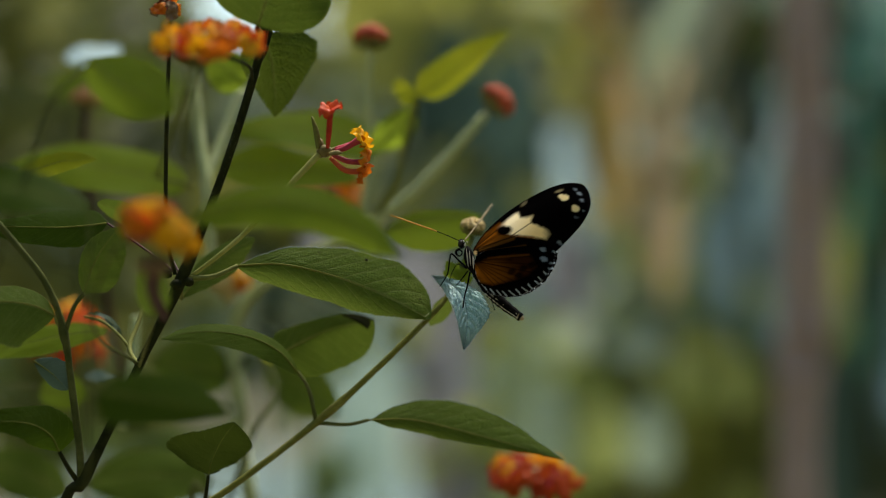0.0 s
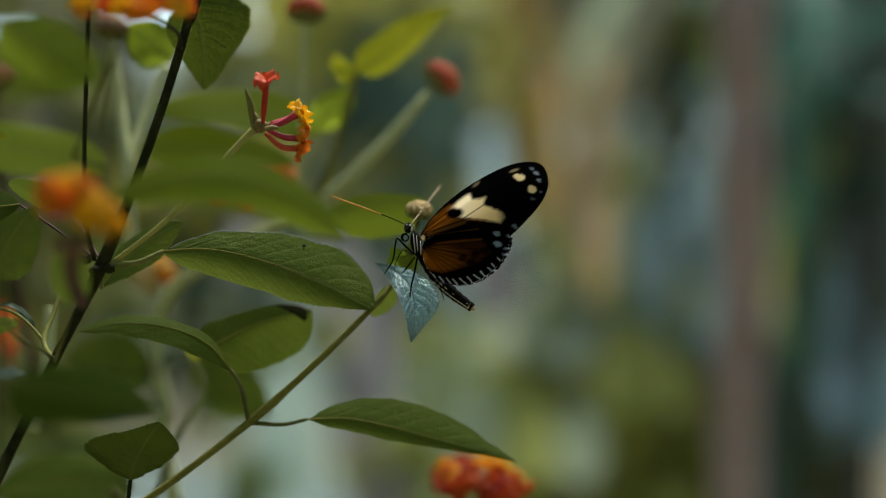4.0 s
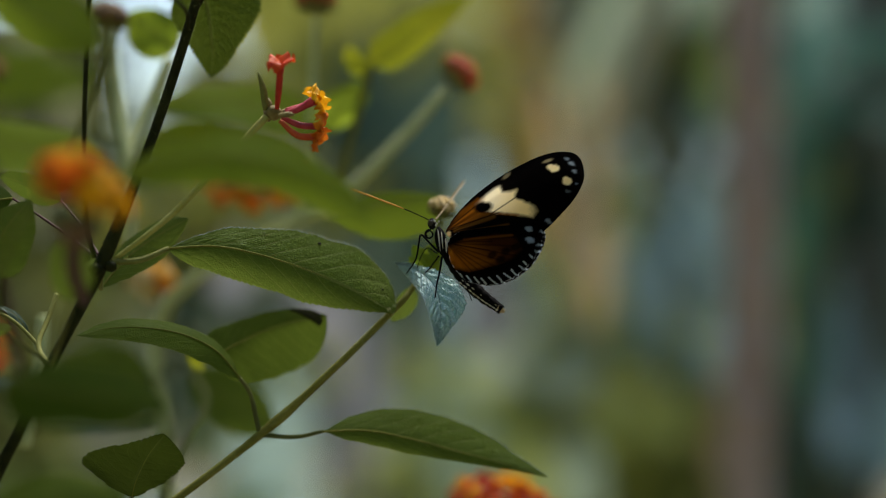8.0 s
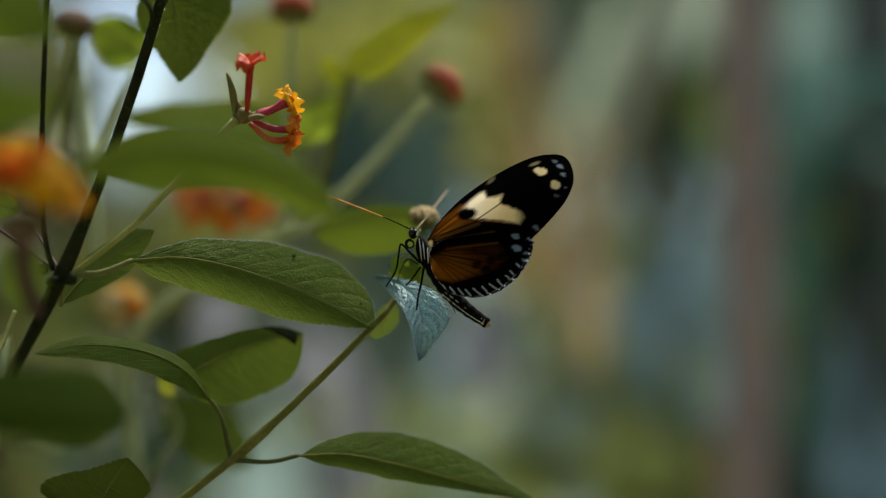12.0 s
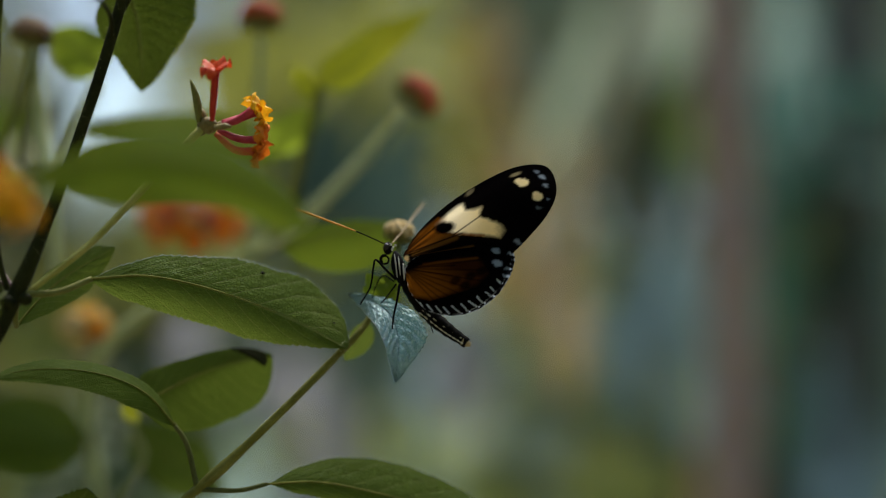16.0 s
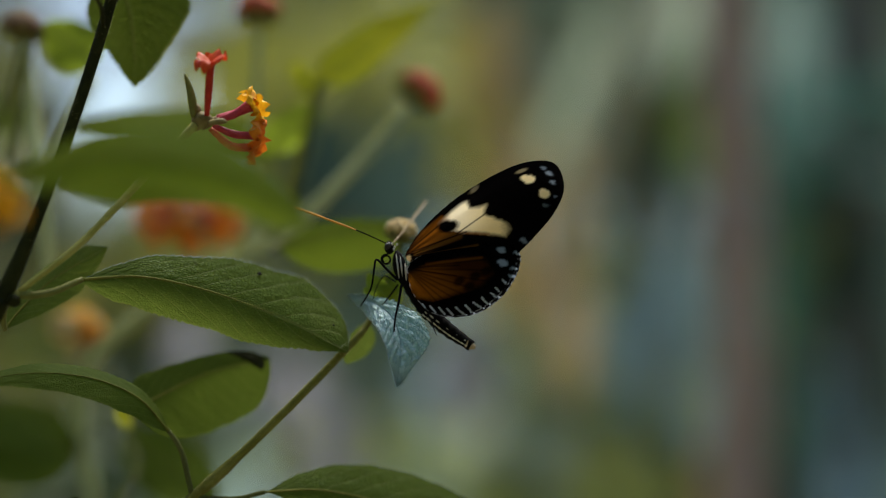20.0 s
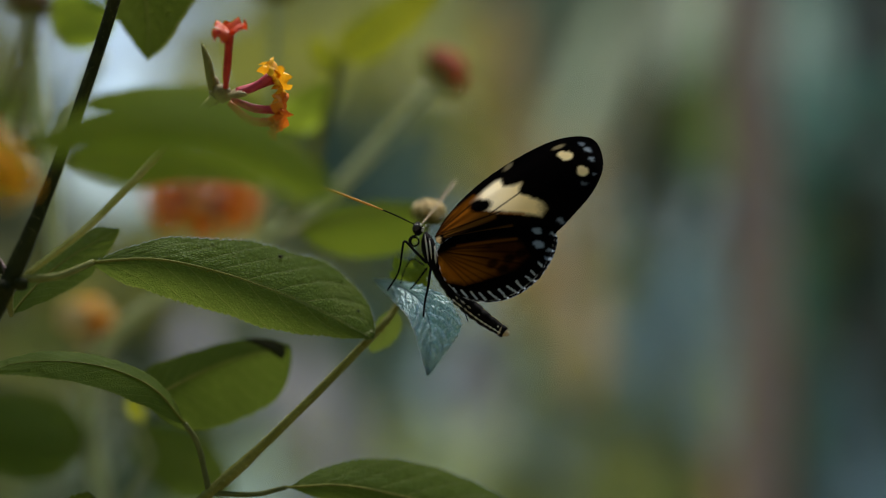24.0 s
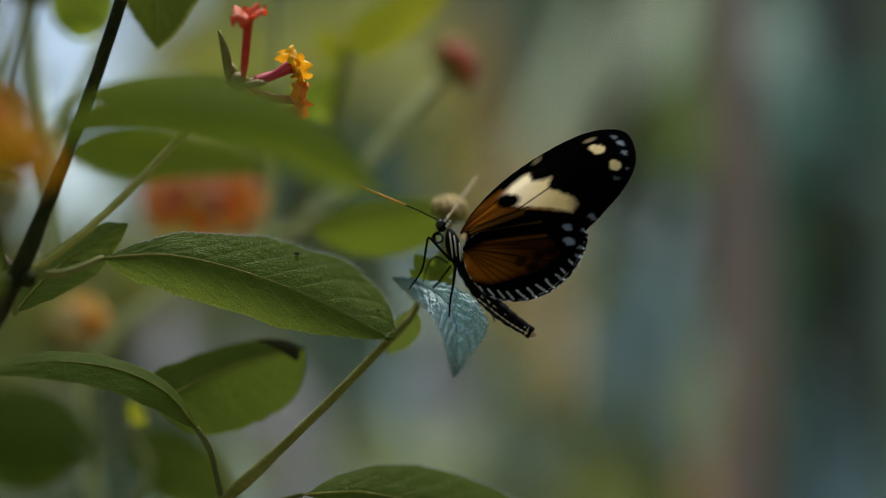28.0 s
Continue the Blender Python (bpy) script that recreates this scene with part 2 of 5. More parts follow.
BUD_BROWN = plain_material("spent_bud", (0.13, 0.075, 0.04), (0.24, 0.15, 0.085), 400, 0.7, 0.5)
BUD_CREAM = plain_material("cream_bud", (0.48, 0.34, 0.13), (0.64, 0.48, 0.25), 500, 0.7, 0.5)
CALYX = plain_material("calyx", (0.14, 0.11, 0.04), (0.30, 0.24, 0.10), 500, 0.65, 0.4)
WING = pattern_material("butterfly_wing")
BODY_BLACK = plain_material("butterfly_body", (0.003, 0.0027, 0.0027), (0.007, 0.006, 0.006), 900, 0.8, 0.8, 4000, dist=0.0002, shine=0.04)
BODY_WHITE = plain_material("white_scales", (0.45, 0.43, 0.36), (0.60, 0.56, 0.46), 900, 0.7, 0.6, 4000)
BODY_TAN = plain_material("tan_scales", (0.30, 0.22, 0.12), (0.45, 0.34, 0.2), 900, 0.7, 0.6, 4000)
ANTENNA_ORANGE = plain_material("orange_antenna", (0.55, 0.24, 0.03), (0.72, 0.36, 0.06), 900, 0.5, 0.2)
EYE = plain_material("insect_eye", (0.012, 0.009, 0.008), (0.03, 0.02, 0.015), 2500, 0.3, 0.1, shine=0.25)
BARK = plain_material("bark", (0.36, 0.255, 0.22), (0.48, 0.36, 0.31), 9, 0.85, 0.8, 60, dist=0.02)
BARK_DARK = plain_material("dark_bark", (0.10, 0.10, 0.09), (0.17, 0.165, 0.15), 9, 0.85, 0.8, 60, dist=0.02)
CANE = plain_material("tan_cane", (0.44, 0.40, 0.27), (0.56, 0.51, 0.36), 12, 0.6, 0.5, 90, dist=0.004)
DRY = plain_material("dry_leaf", (0.42, 0.27, 0.07), (0.54, 0.36, 0.10), 14, 0.7, 0.5, 90, thin=0.35, dist=0.004)
BROAD = plain_material("broad_leaf", (0.11, 0.17, 0.04), (0.20, 0.27, 0.08), 10, 0.5, 0.5, 70, thin=0.4, dist=0.004)
BROAD_TEAL = plain_material("blue_green_leaf", (0.065, 0.195, 0.145), (0.115, 0.27, 0.205), 8, 0.45, 0.5, 70, thin=0.35, dist=0.004)
BROAD_OLIVE = plain_material("olive_leaf", (0.263, 0.273, 0.0525), (0.378, 0.378, 0.0945), 10, 0.5, 0.5, 70, thin=0.45, dist=0.004)
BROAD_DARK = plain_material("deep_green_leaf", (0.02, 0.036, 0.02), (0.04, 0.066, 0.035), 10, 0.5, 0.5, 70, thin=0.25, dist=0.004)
SOIL = plain_material("soil_and_litter", (0.10, 0.09, 0.06), (0.18, 0.17, 0.12), 1.5, 0.9, 0.8, 25, dist=0.03)
GRAVEL = plain_material("pale_path", (0.10, 0.145, 0.14), (0.15, 0.205, 0.20), 2.0, 0.9, 0.8, 40, dist=0.02)
TAN = plain_material("tan_dry_leaf", (0.68, 0.46, 0.23), (0.8, 0.6, 0.36), 14, 0.7, 0.5, 90, thin=0.5, dist=0.004)
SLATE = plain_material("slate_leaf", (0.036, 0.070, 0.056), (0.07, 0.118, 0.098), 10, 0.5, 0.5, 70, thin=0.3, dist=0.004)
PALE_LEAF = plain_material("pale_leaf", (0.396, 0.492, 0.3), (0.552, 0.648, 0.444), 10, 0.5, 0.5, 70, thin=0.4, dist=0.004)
BROAD_LIGHT = plain_material("light_green_leaf", (0.372, 0.42, 0.084), (0.552, 0.588, 0.168), 10, 0.5, 0.5, 70, thin=0.45, dist=0.004)
OLIVE_MID = plain_material("brown_olive_leaf", (0.14, 0.155, 0.045), (0.25, 0.255, 0.075), 10, 0.5, 0.5, 70, thin=0.4, dist=0.004)
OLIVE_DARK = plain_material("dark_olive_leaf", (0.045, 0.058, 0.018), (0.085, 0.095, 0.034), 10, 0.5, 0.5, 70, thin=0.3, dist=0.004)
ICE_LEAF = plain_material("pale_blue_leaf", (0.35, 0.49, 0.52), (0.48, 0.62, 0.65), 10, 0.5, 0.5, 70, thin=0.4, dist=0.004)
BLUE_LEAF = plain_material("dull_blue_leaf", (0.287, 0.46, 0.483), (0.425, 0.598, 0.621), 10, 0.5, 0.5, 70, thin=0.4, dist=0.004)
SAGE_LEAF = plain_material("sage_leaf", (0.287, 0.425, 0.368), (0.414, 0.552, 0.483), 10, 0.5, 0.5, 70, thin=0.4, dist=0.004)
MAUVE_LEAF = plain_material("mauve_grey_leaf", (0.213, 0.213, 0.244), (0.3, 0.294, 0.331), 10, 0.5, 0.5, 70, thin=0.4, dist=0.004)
# Woods greens paled: the haze of distance is in the colour.
WOODS = plain_material("far_woods", (0.20, 0.25, 0.13), (0.42, 0.46, 0.31), 0.9, 0.9, 0.8, 6, dist=0.2)


# ---------------------------------------------------------------- building helpers
def part(name, bm, material, parent, label=""):
    """Links a bmesh, built in world space, as one mesh under its thing."""
    me = bpy.data.meshes.new(name)
    bm.to_mesh(me)
    bm.free()
    for p in me.polygons:
        p.use_smooth = True
    me.materials.append(material)
    ob = new(name, me)
    if parent is not None:
        ob.parent = parent
        if parent.type == "EMPTY":
            ob.matrix_parent_inverse = parent.matrix_basis.inverted()
    if label:
        tagged(ob, label)
    return ob


def thing(name, at, label, category, group="", kind=""):
    ob = new(name)
    ob.empty_display_size = 0.02
    ob.matrix_basis = Matrix.Translation(at)
    return tagged(ob, label, category, group, kind)


def spline(points, n):
    """Catmull-Rom through the points."""
    p = [Vector(q) for q in points]
    if len(p) == 2:
        return [p[0].lerp(p[1], i / n) for i in range(n + 1)]
    p = [2 * p[0] - p[1], *p, 2 * p[-1] - p[-2]]
    out, spans = [], len(p) - 3
    for i in range(n + 1):
        s = min(i / n * spans, spans - 1e-6)
        k, t = int(s), s - int(s)
        a, b, c, d = p[k:k + 4]
        out.append(0.5 * (2 * b + (c - a) * t + (2 * a - 5 * b + 4 * c - d) * t * t + (3 * b - a - 3 * c + d) * t ** 3))
    return out


def tube_into(bm, path, radii, sides=10, wobble=0.0):
    """A round tube along a path; closed at both ends."""
    rings, up = [], Vector((0.3, 0.9, 0.31)).normalized()
    for i, c in enumerate(path):
        d = (path[min(i + 1, len(path) - 1)] - path[max(i - 1, 0)]).normalized()
        s = d.cross(up)
        if s.length < 1e-4:
            s = d.cross(Vector((1, 0, 0)))
        s.normalize()
        q = d.cross(s)
        r = radii(i / (len(path) - 1))
        ring = []
        for k in range(sides):
            a = 2 * math.pi * k / sides
            rr = r * (1 + wobble * noise.noise(c * 400 + Vector((a, 0, 0))))
            ring.append(bm.verts.new(c + (s * math.cos(a) + q * math.sin(a)) * rr))
        rings.append(ring)
    for a, b in zip(rings, rings[1:]):
        for k in range(sides):
            bm.faces.new((a[k], a[(k + 1) % sides], b[(k + 1) % sides], b[k]))
    bm.faces.new(rings[0][::-1])
    bm.faces.new(rings[-1])


def stem(parent, points, r0, r1, material, name="stem", label="", n=28, nodes=()):
    """A stalk through points in plant millimetres; radii in mm; swollen at the given nodes (0 to 1)."""
    bm = bmesh.new()

    def radius(u):
        r = r0 + (r1 - r0) * u
        for k in nodes:
            r *= 1 + 0.45 * math.exp(-((u - k) / 0.03) ** 2)
        return r * 0.001

    tube_into(bm, spline([V(p) for p in points], n), radius, 10, 0.08)
    STEM_LINES.setdefault(parent.name, []).extend(spline(points, n))
    return part(name, bm, material, parent, label)


def blade_into(bm, base, tip, width, face, sag=0.0, fold=0.0, wave=0.0, seed=0.0, n=104, half=6, teeth=26, quilt=0.00022, bend=0.0, wide_at=0.55, tip_pow=0.8, blister=0.0):
    """An ovate toothed blade with quilted fields between its side veins; metres."""
    base, tip = Vector(base), Vector(tip)
    axis = tip - base
    length = axis.length
    a = axis / length
    f = Vector(face)
    nrm = (f - a * f.dot(a)).normalized()
    side = a.cross(nrm)
    layer = bm.loops.layers.uv.verify()
    peak = wide_at / (wide_at + tip_pow)
    top = peak ** wide_at * (1 - peak) ** tip_pow
    rows = []
    for i in range(n + 1):
        u = i / n
        w = 0.5 * width * (u ** wide_at * (1 - u) ** tip_pow) / top
        c = base + axis * u + nrm * (sag * 4 * u * (1 - u)) + side * (bend * 4 * u * (1 - u))
        row = []
        for j in range(-half, half + 1):
            v = j / half
            edge = abs(j) == half
            tooth = 1 + ((0.06 + 0.045 * noise.noise(Vector((u * 9, seed, v)))) * (1 - ((u * teeth) % 1.0)) - 0.03 if edge and teeth else 0)
            phase = u * 9.5 - 2.3 * abs(v) ** 1.15
            q = quilt * math.sin(math.pi * (phase % 1.0)) * (1 - abs(v) ** 4) * min(1, abs(v) * 5) * min(1, w * 300)
            lift = fold * abs(v) * w + q
            if blister:
                row_ = math.floor(phase * 2)
                shift = 0.9 * noise.noise(Vector((u * 14, v * 5, seed + 4)))
                puff = 0.55 + 0.9 * noise.noise(Vector((row_ * 1.7, v * 9, seed)))
                lift += blister * puff * (math.sin(math.pi * ((phase * 2) % 1.0)) * abs(math.sin(math.pi * (abs(v) * 4 + 0.37 * row_ + shift)))) ** 0.5 * min(1, abs(v) * 8)
            lift += wave * w * math.sin(7 * u + seed + 1.3 * math.copysign(1, j)) * v * v
            lift += 0.0008 * abs(v) * noise.noise(Vector((u * 4, v * 2, seed)))
            p = c + side * (v * w * tooth) + nrm * lift
            row.append((bm.verts.new(p), (u, v)))
        rows.append(row)
    for r, s in zip(rows, rows[1:]):
        for j in range(2 * half):
            quad = (r[j], r[j + 1], s[j + 1], s[j])
            face_ = bm.faces.new([q[0] for q in quad])
            for loop, q in zip(face_.loops, quad):
                loop[layer].uv = q[1]


leaf_count = [0]
STEM_LINES = {}


def leaf(parent, base, tip, width, face, material=LEAF, sag=0.0, fold=0.0, wave=0.12, petiole=None, pr=0.7, pmat=None, label="", rib=True, bend=0.0, wide_at=0.55, teeth=26, tip_pow=0.8, quilt=0.22, blister=0.0, half=6):
    """A leaf in plant millimetres, with its midrib and stalk."""
    leaf_count[0] += 1
    bm = bmesh.new()
    blade_into(bm, V(base), V(tip), width * 0.001, face, sag * 0.001, fold, wave, leaf_count[0] * 1.7, bend=bend * 0.001, wide_at=wide_at, teeth=teeth, tip_pow=tip_pow, quilt=quilt * 0.001, blister=blister * 0.001, half=half)
    ob = part("leaf", bm, material, parent, label)
    if rib:
        axis = V(tip) - V(base)
        f = Vector(face)
        a = axis.normalized()
        nrm = (f - a * f.dot(a)).normalized()
        side = a.cross(nrm)
        path = [V(base) + axis * u + nrm * (sag * 0.004 * u * (1 - u) - 0.00004) + side * (bend * 0.004 * u * (1 - u)) for u in [k / 16 * 0.96 for k in range(17)]]
        bm = bmesh.new()
        tube_into(bm, path, lambda u: 0.00026 * (1 - 0.75 * u), 6)
        part("midrib", bm, MIDRIB, ob)
    if not petiole and rib and width > 6 and parent.name in STEM_LINES:
        b, away = Vector(base), (Vector(base) - Vector(tip)).normalized()
        foot = min(STEM_LINES[parent.name], key=lambda q: (q - b).length + max(0.0, q.z - b.z))
        reach = (foot - b).length
        if b.y < -40:
            petiole, pr, pmat = [(-165, -6, -300), (b.x - 10, b.y * 0.8, b.z - 120), b], 0.4, STEM_MID
        elif reach < 25 or b.y > 40:
            petiole = [foot, b + away * reach * 0.4 + (foot - b) * 0.3, b]
            pr = min(pr, 0.5 if reach < 25 else 0.35)
            pmat = STEM_MID
    if petiole:
        bm = bmesh.new()
        tube_into(bm, spline([V(p) for p in petiole], 14), lambda u: pr * 0.001 * (1.15 - 0.3 * u), 8, 0.05)
        part("petiole", bm, pmat or STEM_GREEN, ob)
    return ob


def profile(widths, u):
    """A half-width read from a list of equal steps, rounded off at both ends."""
    s = min(u, 1 - 1e-6) * (len(widths) - 1)
    k = int(s)
    f = s - k
    f = f * f * (3 - 2 * f) * 0.35 + f * 0.65
    w = widths[k] + (widths[k + 1] - widths[k]) * f
    end = min(u / 0.07, (1 - u) / (0.07 if widths[-1] > 1.5 else 0.015))
    return w * (math.sqrt(1 - (1 - end) ** 2) if end < 1 else 1)


def grown_leaf(parent, rib, one, two, material=LEAF, lean=(0.7, -0.3), cup=0.0, teeth=34, bite=0.35, pucker=0.12, blister=0.0, veins=9.5, margin="", margin_mat=None, petiole=None, pr=0.7, pmat=None, rib_r=0.3, rib_end=0.9, label="", n=170, half=10, parts=True):
    """A leaf grown along its midrib: half-widths of its two sides in equal steps from stalk to tip, each side with its own lean in depth; mm."""
    leaf_count[0] += 1
    seed = leaf_count[0] * 1.7
    line = spline(rib, n)
    bm = bmesh.new()
    layer = bm.loops.layers.uv.verify()
    rows, edges = [], ([], [])
    for i, c in enumerate(line):
        u = i / n
        a = line[min(i + 1, n)] - line[max(i - 1, 0)]
        flat = Vector((a.x, 0, a.z)).normalized()
        left = Vector((-flat.z, 0, flat.x))
        row = {}
        for side, widths in ((0, one), (1, two)):
            d = left if side == 0 else -left
            d = d + Vector((0, lean[side], 0))
            nrm = a.cross(d).normalized()
            if nrm.y > 0:
                nrm = -nrm
            w = profile(widths, u) * (1 + 0.05 * noise.noise(Vector((u * 9, seed, 20 + side))))
            ragged_edge = bite * (((u * teeth + 0.35 * noise.noise(Vector((u * 13, seed, side)))) % 1.0) - 0.4) * (0.75 + 0.6 * noise.noise(Vector((u * 17, seed, 3 + side)))) * min(1, 9 * u, 9 * (1 - u)) if teeth else 0
            for j in range(half + 1):
                v = j / half
                reach = w * v + (ragged_edge * max(0, v - 0.8) * 5)
                phase = u * veins - 2.3 * v ** 1.15
                lift = pucker * math.sin(math.pi * (phase % 1.0)) * (1 - v ** 4) * min(1, v * 5) * min(1, w / 3)
                if blister:
                    row_ = math.floor(phase * 2)
                    shift = 0.9 * noise.noise(Vector((u * 14, v * 5, seed + 4)))
                    puff = 0.55 + 0.9 * noise.noise(Vector((row_ * 1.7, v * 9, seed)))
                    lift += blister * puff * (math.sin(math.pi * ((phase * 2) % 1.0)) * abs(math.sin(math.pi * (v * 4 + 0.37 * row_ + shift)))) ** 0.5 * min(1, v * 8)
                lift += 0.22 * v * noise.noise(Vector((u * 7, v * 3 + side * 5, seed))) + 0.10 * noise.noise(Vector((u * 30, v * 12 + side * 9, seed))) * min(1, w / 3)
                p = c + d * reach + Vector((0, cup * w * v * v, 0)) + nrm * lift
                row[(side, j)] = (V(p), (u, v if side == 0 else -v))
                if j == half:
                    edges[side].append(V(p + nrm * 0.03))
        order = [row[(0, j)] for j in range(half, -1, -1)] + [row[(1, j)] for j in range(1, half + 1)]
        rows.append([(bm.verts.new(p), uv) for p, uv in order])
    for r, t in zip(rows, rows[1:]):
        for j in range(2 * half):
            quad = (r[j], r[j + 1], t[j + 1], t[j])
            face_ = bm.faces.new([q[0] for q in quad])
            for loop, q in zip(face_.loops, quad):
                loop[layer].uv = q[1]
    ob = part("leaf", bm, material, parent, label)
    if parts:
        bm = bmesh.new()
        stop = int(n * rib_end)
        tube_into(bm, [V(p - Vector((0, 0.05, 0))) for p in line[:stop:3]], lambda u: rib_r * 0.001 * (1 - 0.85 * u), 6, 0.2)
        part("midrib", bm, MIDRIB, ob)
    # pale tube along the chosen edge: leaf hairs with a painted rim highlight
    for side, key in ((0, "one"), (1, "two")):
        if key in margin.split():
            bm = bmesh.new()
            tube_into(bm, edges[side][4:-3], lambda u: 0.000085 * (0.35 + 0.65 * math.sin(math.pi * u)) * (1 + 0.5 * math.sin(u * 331)), 5, 0.4)
            part("leaf_margin", bm, margin_mat or MARGIN, ob)
    if petiole:
        bm = bmesh.new()
        tube_into(bm, spline([V(p) for p in petiole], 14), lambda u: pr * 0.001 * (1.15 - 0.3 * u), 8, 0.05)
        part("petiole", bm, pmat or STEM_GREEN, ob)
    return ob


def petal_into(bm, at, d, out, size, rng, k):
    """One rounded, crumpled petal lobe on the mouth of a floret."""
    across = d.cross(out)
    w, l = size * rng.uniform(0.75, 1.05), size * rng.uniform(0.85, 1.15)
    curl = rng.uniform(-0.7, 0.5)
    grid, faces = [], []
    for i in range(7):
        u = i / 6
        ww = w * 0.5 * (0.3 + 1.1 * math.sin(math.pi * min(u * 0.72 + 0.08, 1)))
        row = []
        for j in range(-3, 4):
            v = j / 3
            p = at + (out * (l * (u * 0.85 - 0.22 * u ** 3 * v * v)) + d * (0.85 * size * u * (1 - u * (1 + curl)) + 0.18 * size * math.sin(v * 5 + k) * u) + across * (ww * v * (1 - 0.1 * u))) * 0.001
            row.append(bm.verts.new(p))
        grid.append(row)
    for r0, r1 in zip(grid, grid[1:]):
        for j in range(6):
            faces.append(bm.faces.new((r0[j], r0[j + 1], r1[j + 1], r1[j])))
    return faces


def floret(parent, base, mouth, size, tube_mat, petal_mat, lobes=4, seed=0, bow=0.8, split=False, thick=1.0):
    """One trumpet flower: a curved tube and a crumpled lobed mouth; millimetres. split: each petal a mesh of its own."""
    rng = random.Random(seed)
    a, b = V(base), V(mouth)
    d = (b - a).normalized()
    s = d.orthogonal().normalized()
    q = d.cross(s)
    bm = bmesh.new()
    mid = a.lerp(b, 0.5) + Vector((0, 0, -bow * 0.001))
    tube_into(bm, spline([a, mid, b], 12), lambda u: thick * (0.45 + 0.25 * math.sin(u * 3.0) + 0.35 * u ** 6) * 0.001, 8)
    outs = []
    for k in range(lobes):
        ang = 2 * math.pi * (k + 0.3 * rng.random()) / lobes
        outs.append((s * math.cos(ang) + q * math.sin(ang)).normalized())
    if not split:
        for k, out in enumerate(outs):
            for f in petal_into(bm, b, d, out, size, rng, k):
                f.material_index = 1
        ob = part("floret", bm, tube_mat, parent)
        ob.data.materials.append(petal_mat)
        return ob
    ob = part("floret", bm, tube_mat, parent)
    for k, out in enumerate(outs):
        bm = bmesh.new()
        petal_into(bm, b, d, out, size, rng, k)
        part("petal", bm, petal_mat, ob)
    return ob


def ball_into(bm, c, r, squash=(1, 1, 1), rough=0.0, seg=10, rings=7, seed=0.0):
    res = bmesh.ops.create_uvsphere(bm, u_segments=seg, v_segments=rings, radius=1)
    for v in res["verts"]:
        k = r * (1 + rough * noise.noise(v.co * 3 + Vector((seed, 0, 0))))
        v.co = Vector(c) + Vector((v.co.x * squash[0], v.co.y * squash[1], v.co.z * squash[2])) * k


def flower_head(parent, centre, radius, up, count=22, seed=1, outer=PETAL_RED, ring=PETAL_ORANGE, inner=PETAL_YELLOW, label="orange and yellow flower head", petal=4.2, flat=1.0, bias=0.0, warm=(0, 0, 0)):
    """A domed cluster of trumpet florets; millimetres."""
    rng = random.Random(seed)
    c, up = Vector(centre), Vector(up).normalized()
    bm = bmesh.new()
    ball_into(bm, V(c), radius * 0.00032, (1, 1, 0.8), 0.2)
    head = part("flower_head", bm, CALYX, parent, label)
    s = up.orthogonal().normalized()
    q = up.cross(s)
    for k in range(count):
        f = (k + 0.5) / count
        tilt = math.acos(1 - f * 1.15) if f * 1.15 < 2 else 1.6
        ang = k * 2.39996 + rng.uniform(-0.2, 0.2)
        d = up * math.cos(tilt) + (s * math.cos(ang) + q * math.sin(ang)) * math.sin(tilt)
        d -= up * d.dot(up) * (1 - flat)
        hue = noise.noise(d * 2.2 + Vector((seed, 0, 0))) * 1.6 + 0.35 - f * 0.6 + bias + d.dot(Vector(warm))
        mat = inner if hue > 0.18 else (ring if hue > -0.12 else outer)
        floret(head, c + d * radius * 0.25, c + d * radius * rng.uniform(0.8, 1.0), petal * rng.uniform(0.85, 1.1), TUBE_PINK, mat, 4, seed * 100 + k, bow=0.2)
    return head


def bud_head(parent, centre, radius, up, seed=1, mat=BUD_RED, count=46, label="tight red flower bud"):
    """A dome of unopened buds over a green cup."""
    rng = random.Random(seed)
    c, up = Vector(centre), Vector(up).normalized()
    s = up.orthogonal().normalized()
    q = up.cross(s)
    bm = bmesh.new()
    ball_into(bm, V(c), radius * 0.00078, (1, 1, 0.75), 0.15)
    head = part("bud_head", bm, CALYX, parent, label)
    for k in range(count):
        f = (k + 0.5) / count
        tilt = math.acos(1 - f * 0.95)
        ang = k * 2.39996
        d = up * math.cos(tilt) * 0.75 + (s * math.cos(ang) + q * math.sin(ang)) * math.sin(tilt)
        bm = bmesh.new()
        ball_into(bm, V(c + d * radius * 0.82), radius * 0.00024 * rng.uniform(0.8, 1.15), (1, 1, 1), 0.15, 8, 6, k)
        part("bud", bm, mat, head)
    for k in range(9):
        ang = 2 * math.pi * k / 9
        o = s * math.cos(ang) + q * math.sin(ang)
        path = [V(c + o * radius * 0.3 - up * radius * 0.5), V(c + o * radius * 0.95 - up * radius * 0.35), V(c + o * radius * 1.1 + up * radius * 0.1)]
        bm = bmesh.new()
        tube_into(bm, spline(path, 6), lambda u: radius * 0.00014 * (1 - 0.9 * u), 5)
        part("bract", bm, STEM_GREEN, head)
    return head


# ---------------------------------------------------------------- ground and distance
def slab(name, x0, x1, y0, y1, z, material, label, n=40, lump=0.03):
    bm = bmesh.new()
    grid = [[bm.verts.new((x0 + (x1 - x0) * i / n, y0 + (y1 - y0) * j / n, z + lump * noise.noise(Vector((i * 0.7, j * 0.7, z))))) for j in range(n + 1)] for i in range(n + 1)]
    for i in range(n):
        for j in range(n):
            bm.faces.new((grid[i][j], grid[i + 1][j], grid[i + 1][j + 1], grid[i][j + 1]))
    return tagged(part(name, bm, material, None), label, name.replace("_", " "), kind="structure")


slab("ground", -300, 300, -300, 300, 0.0, SOIL, "dark soil strewn with leaf litter", 60, 0.05)
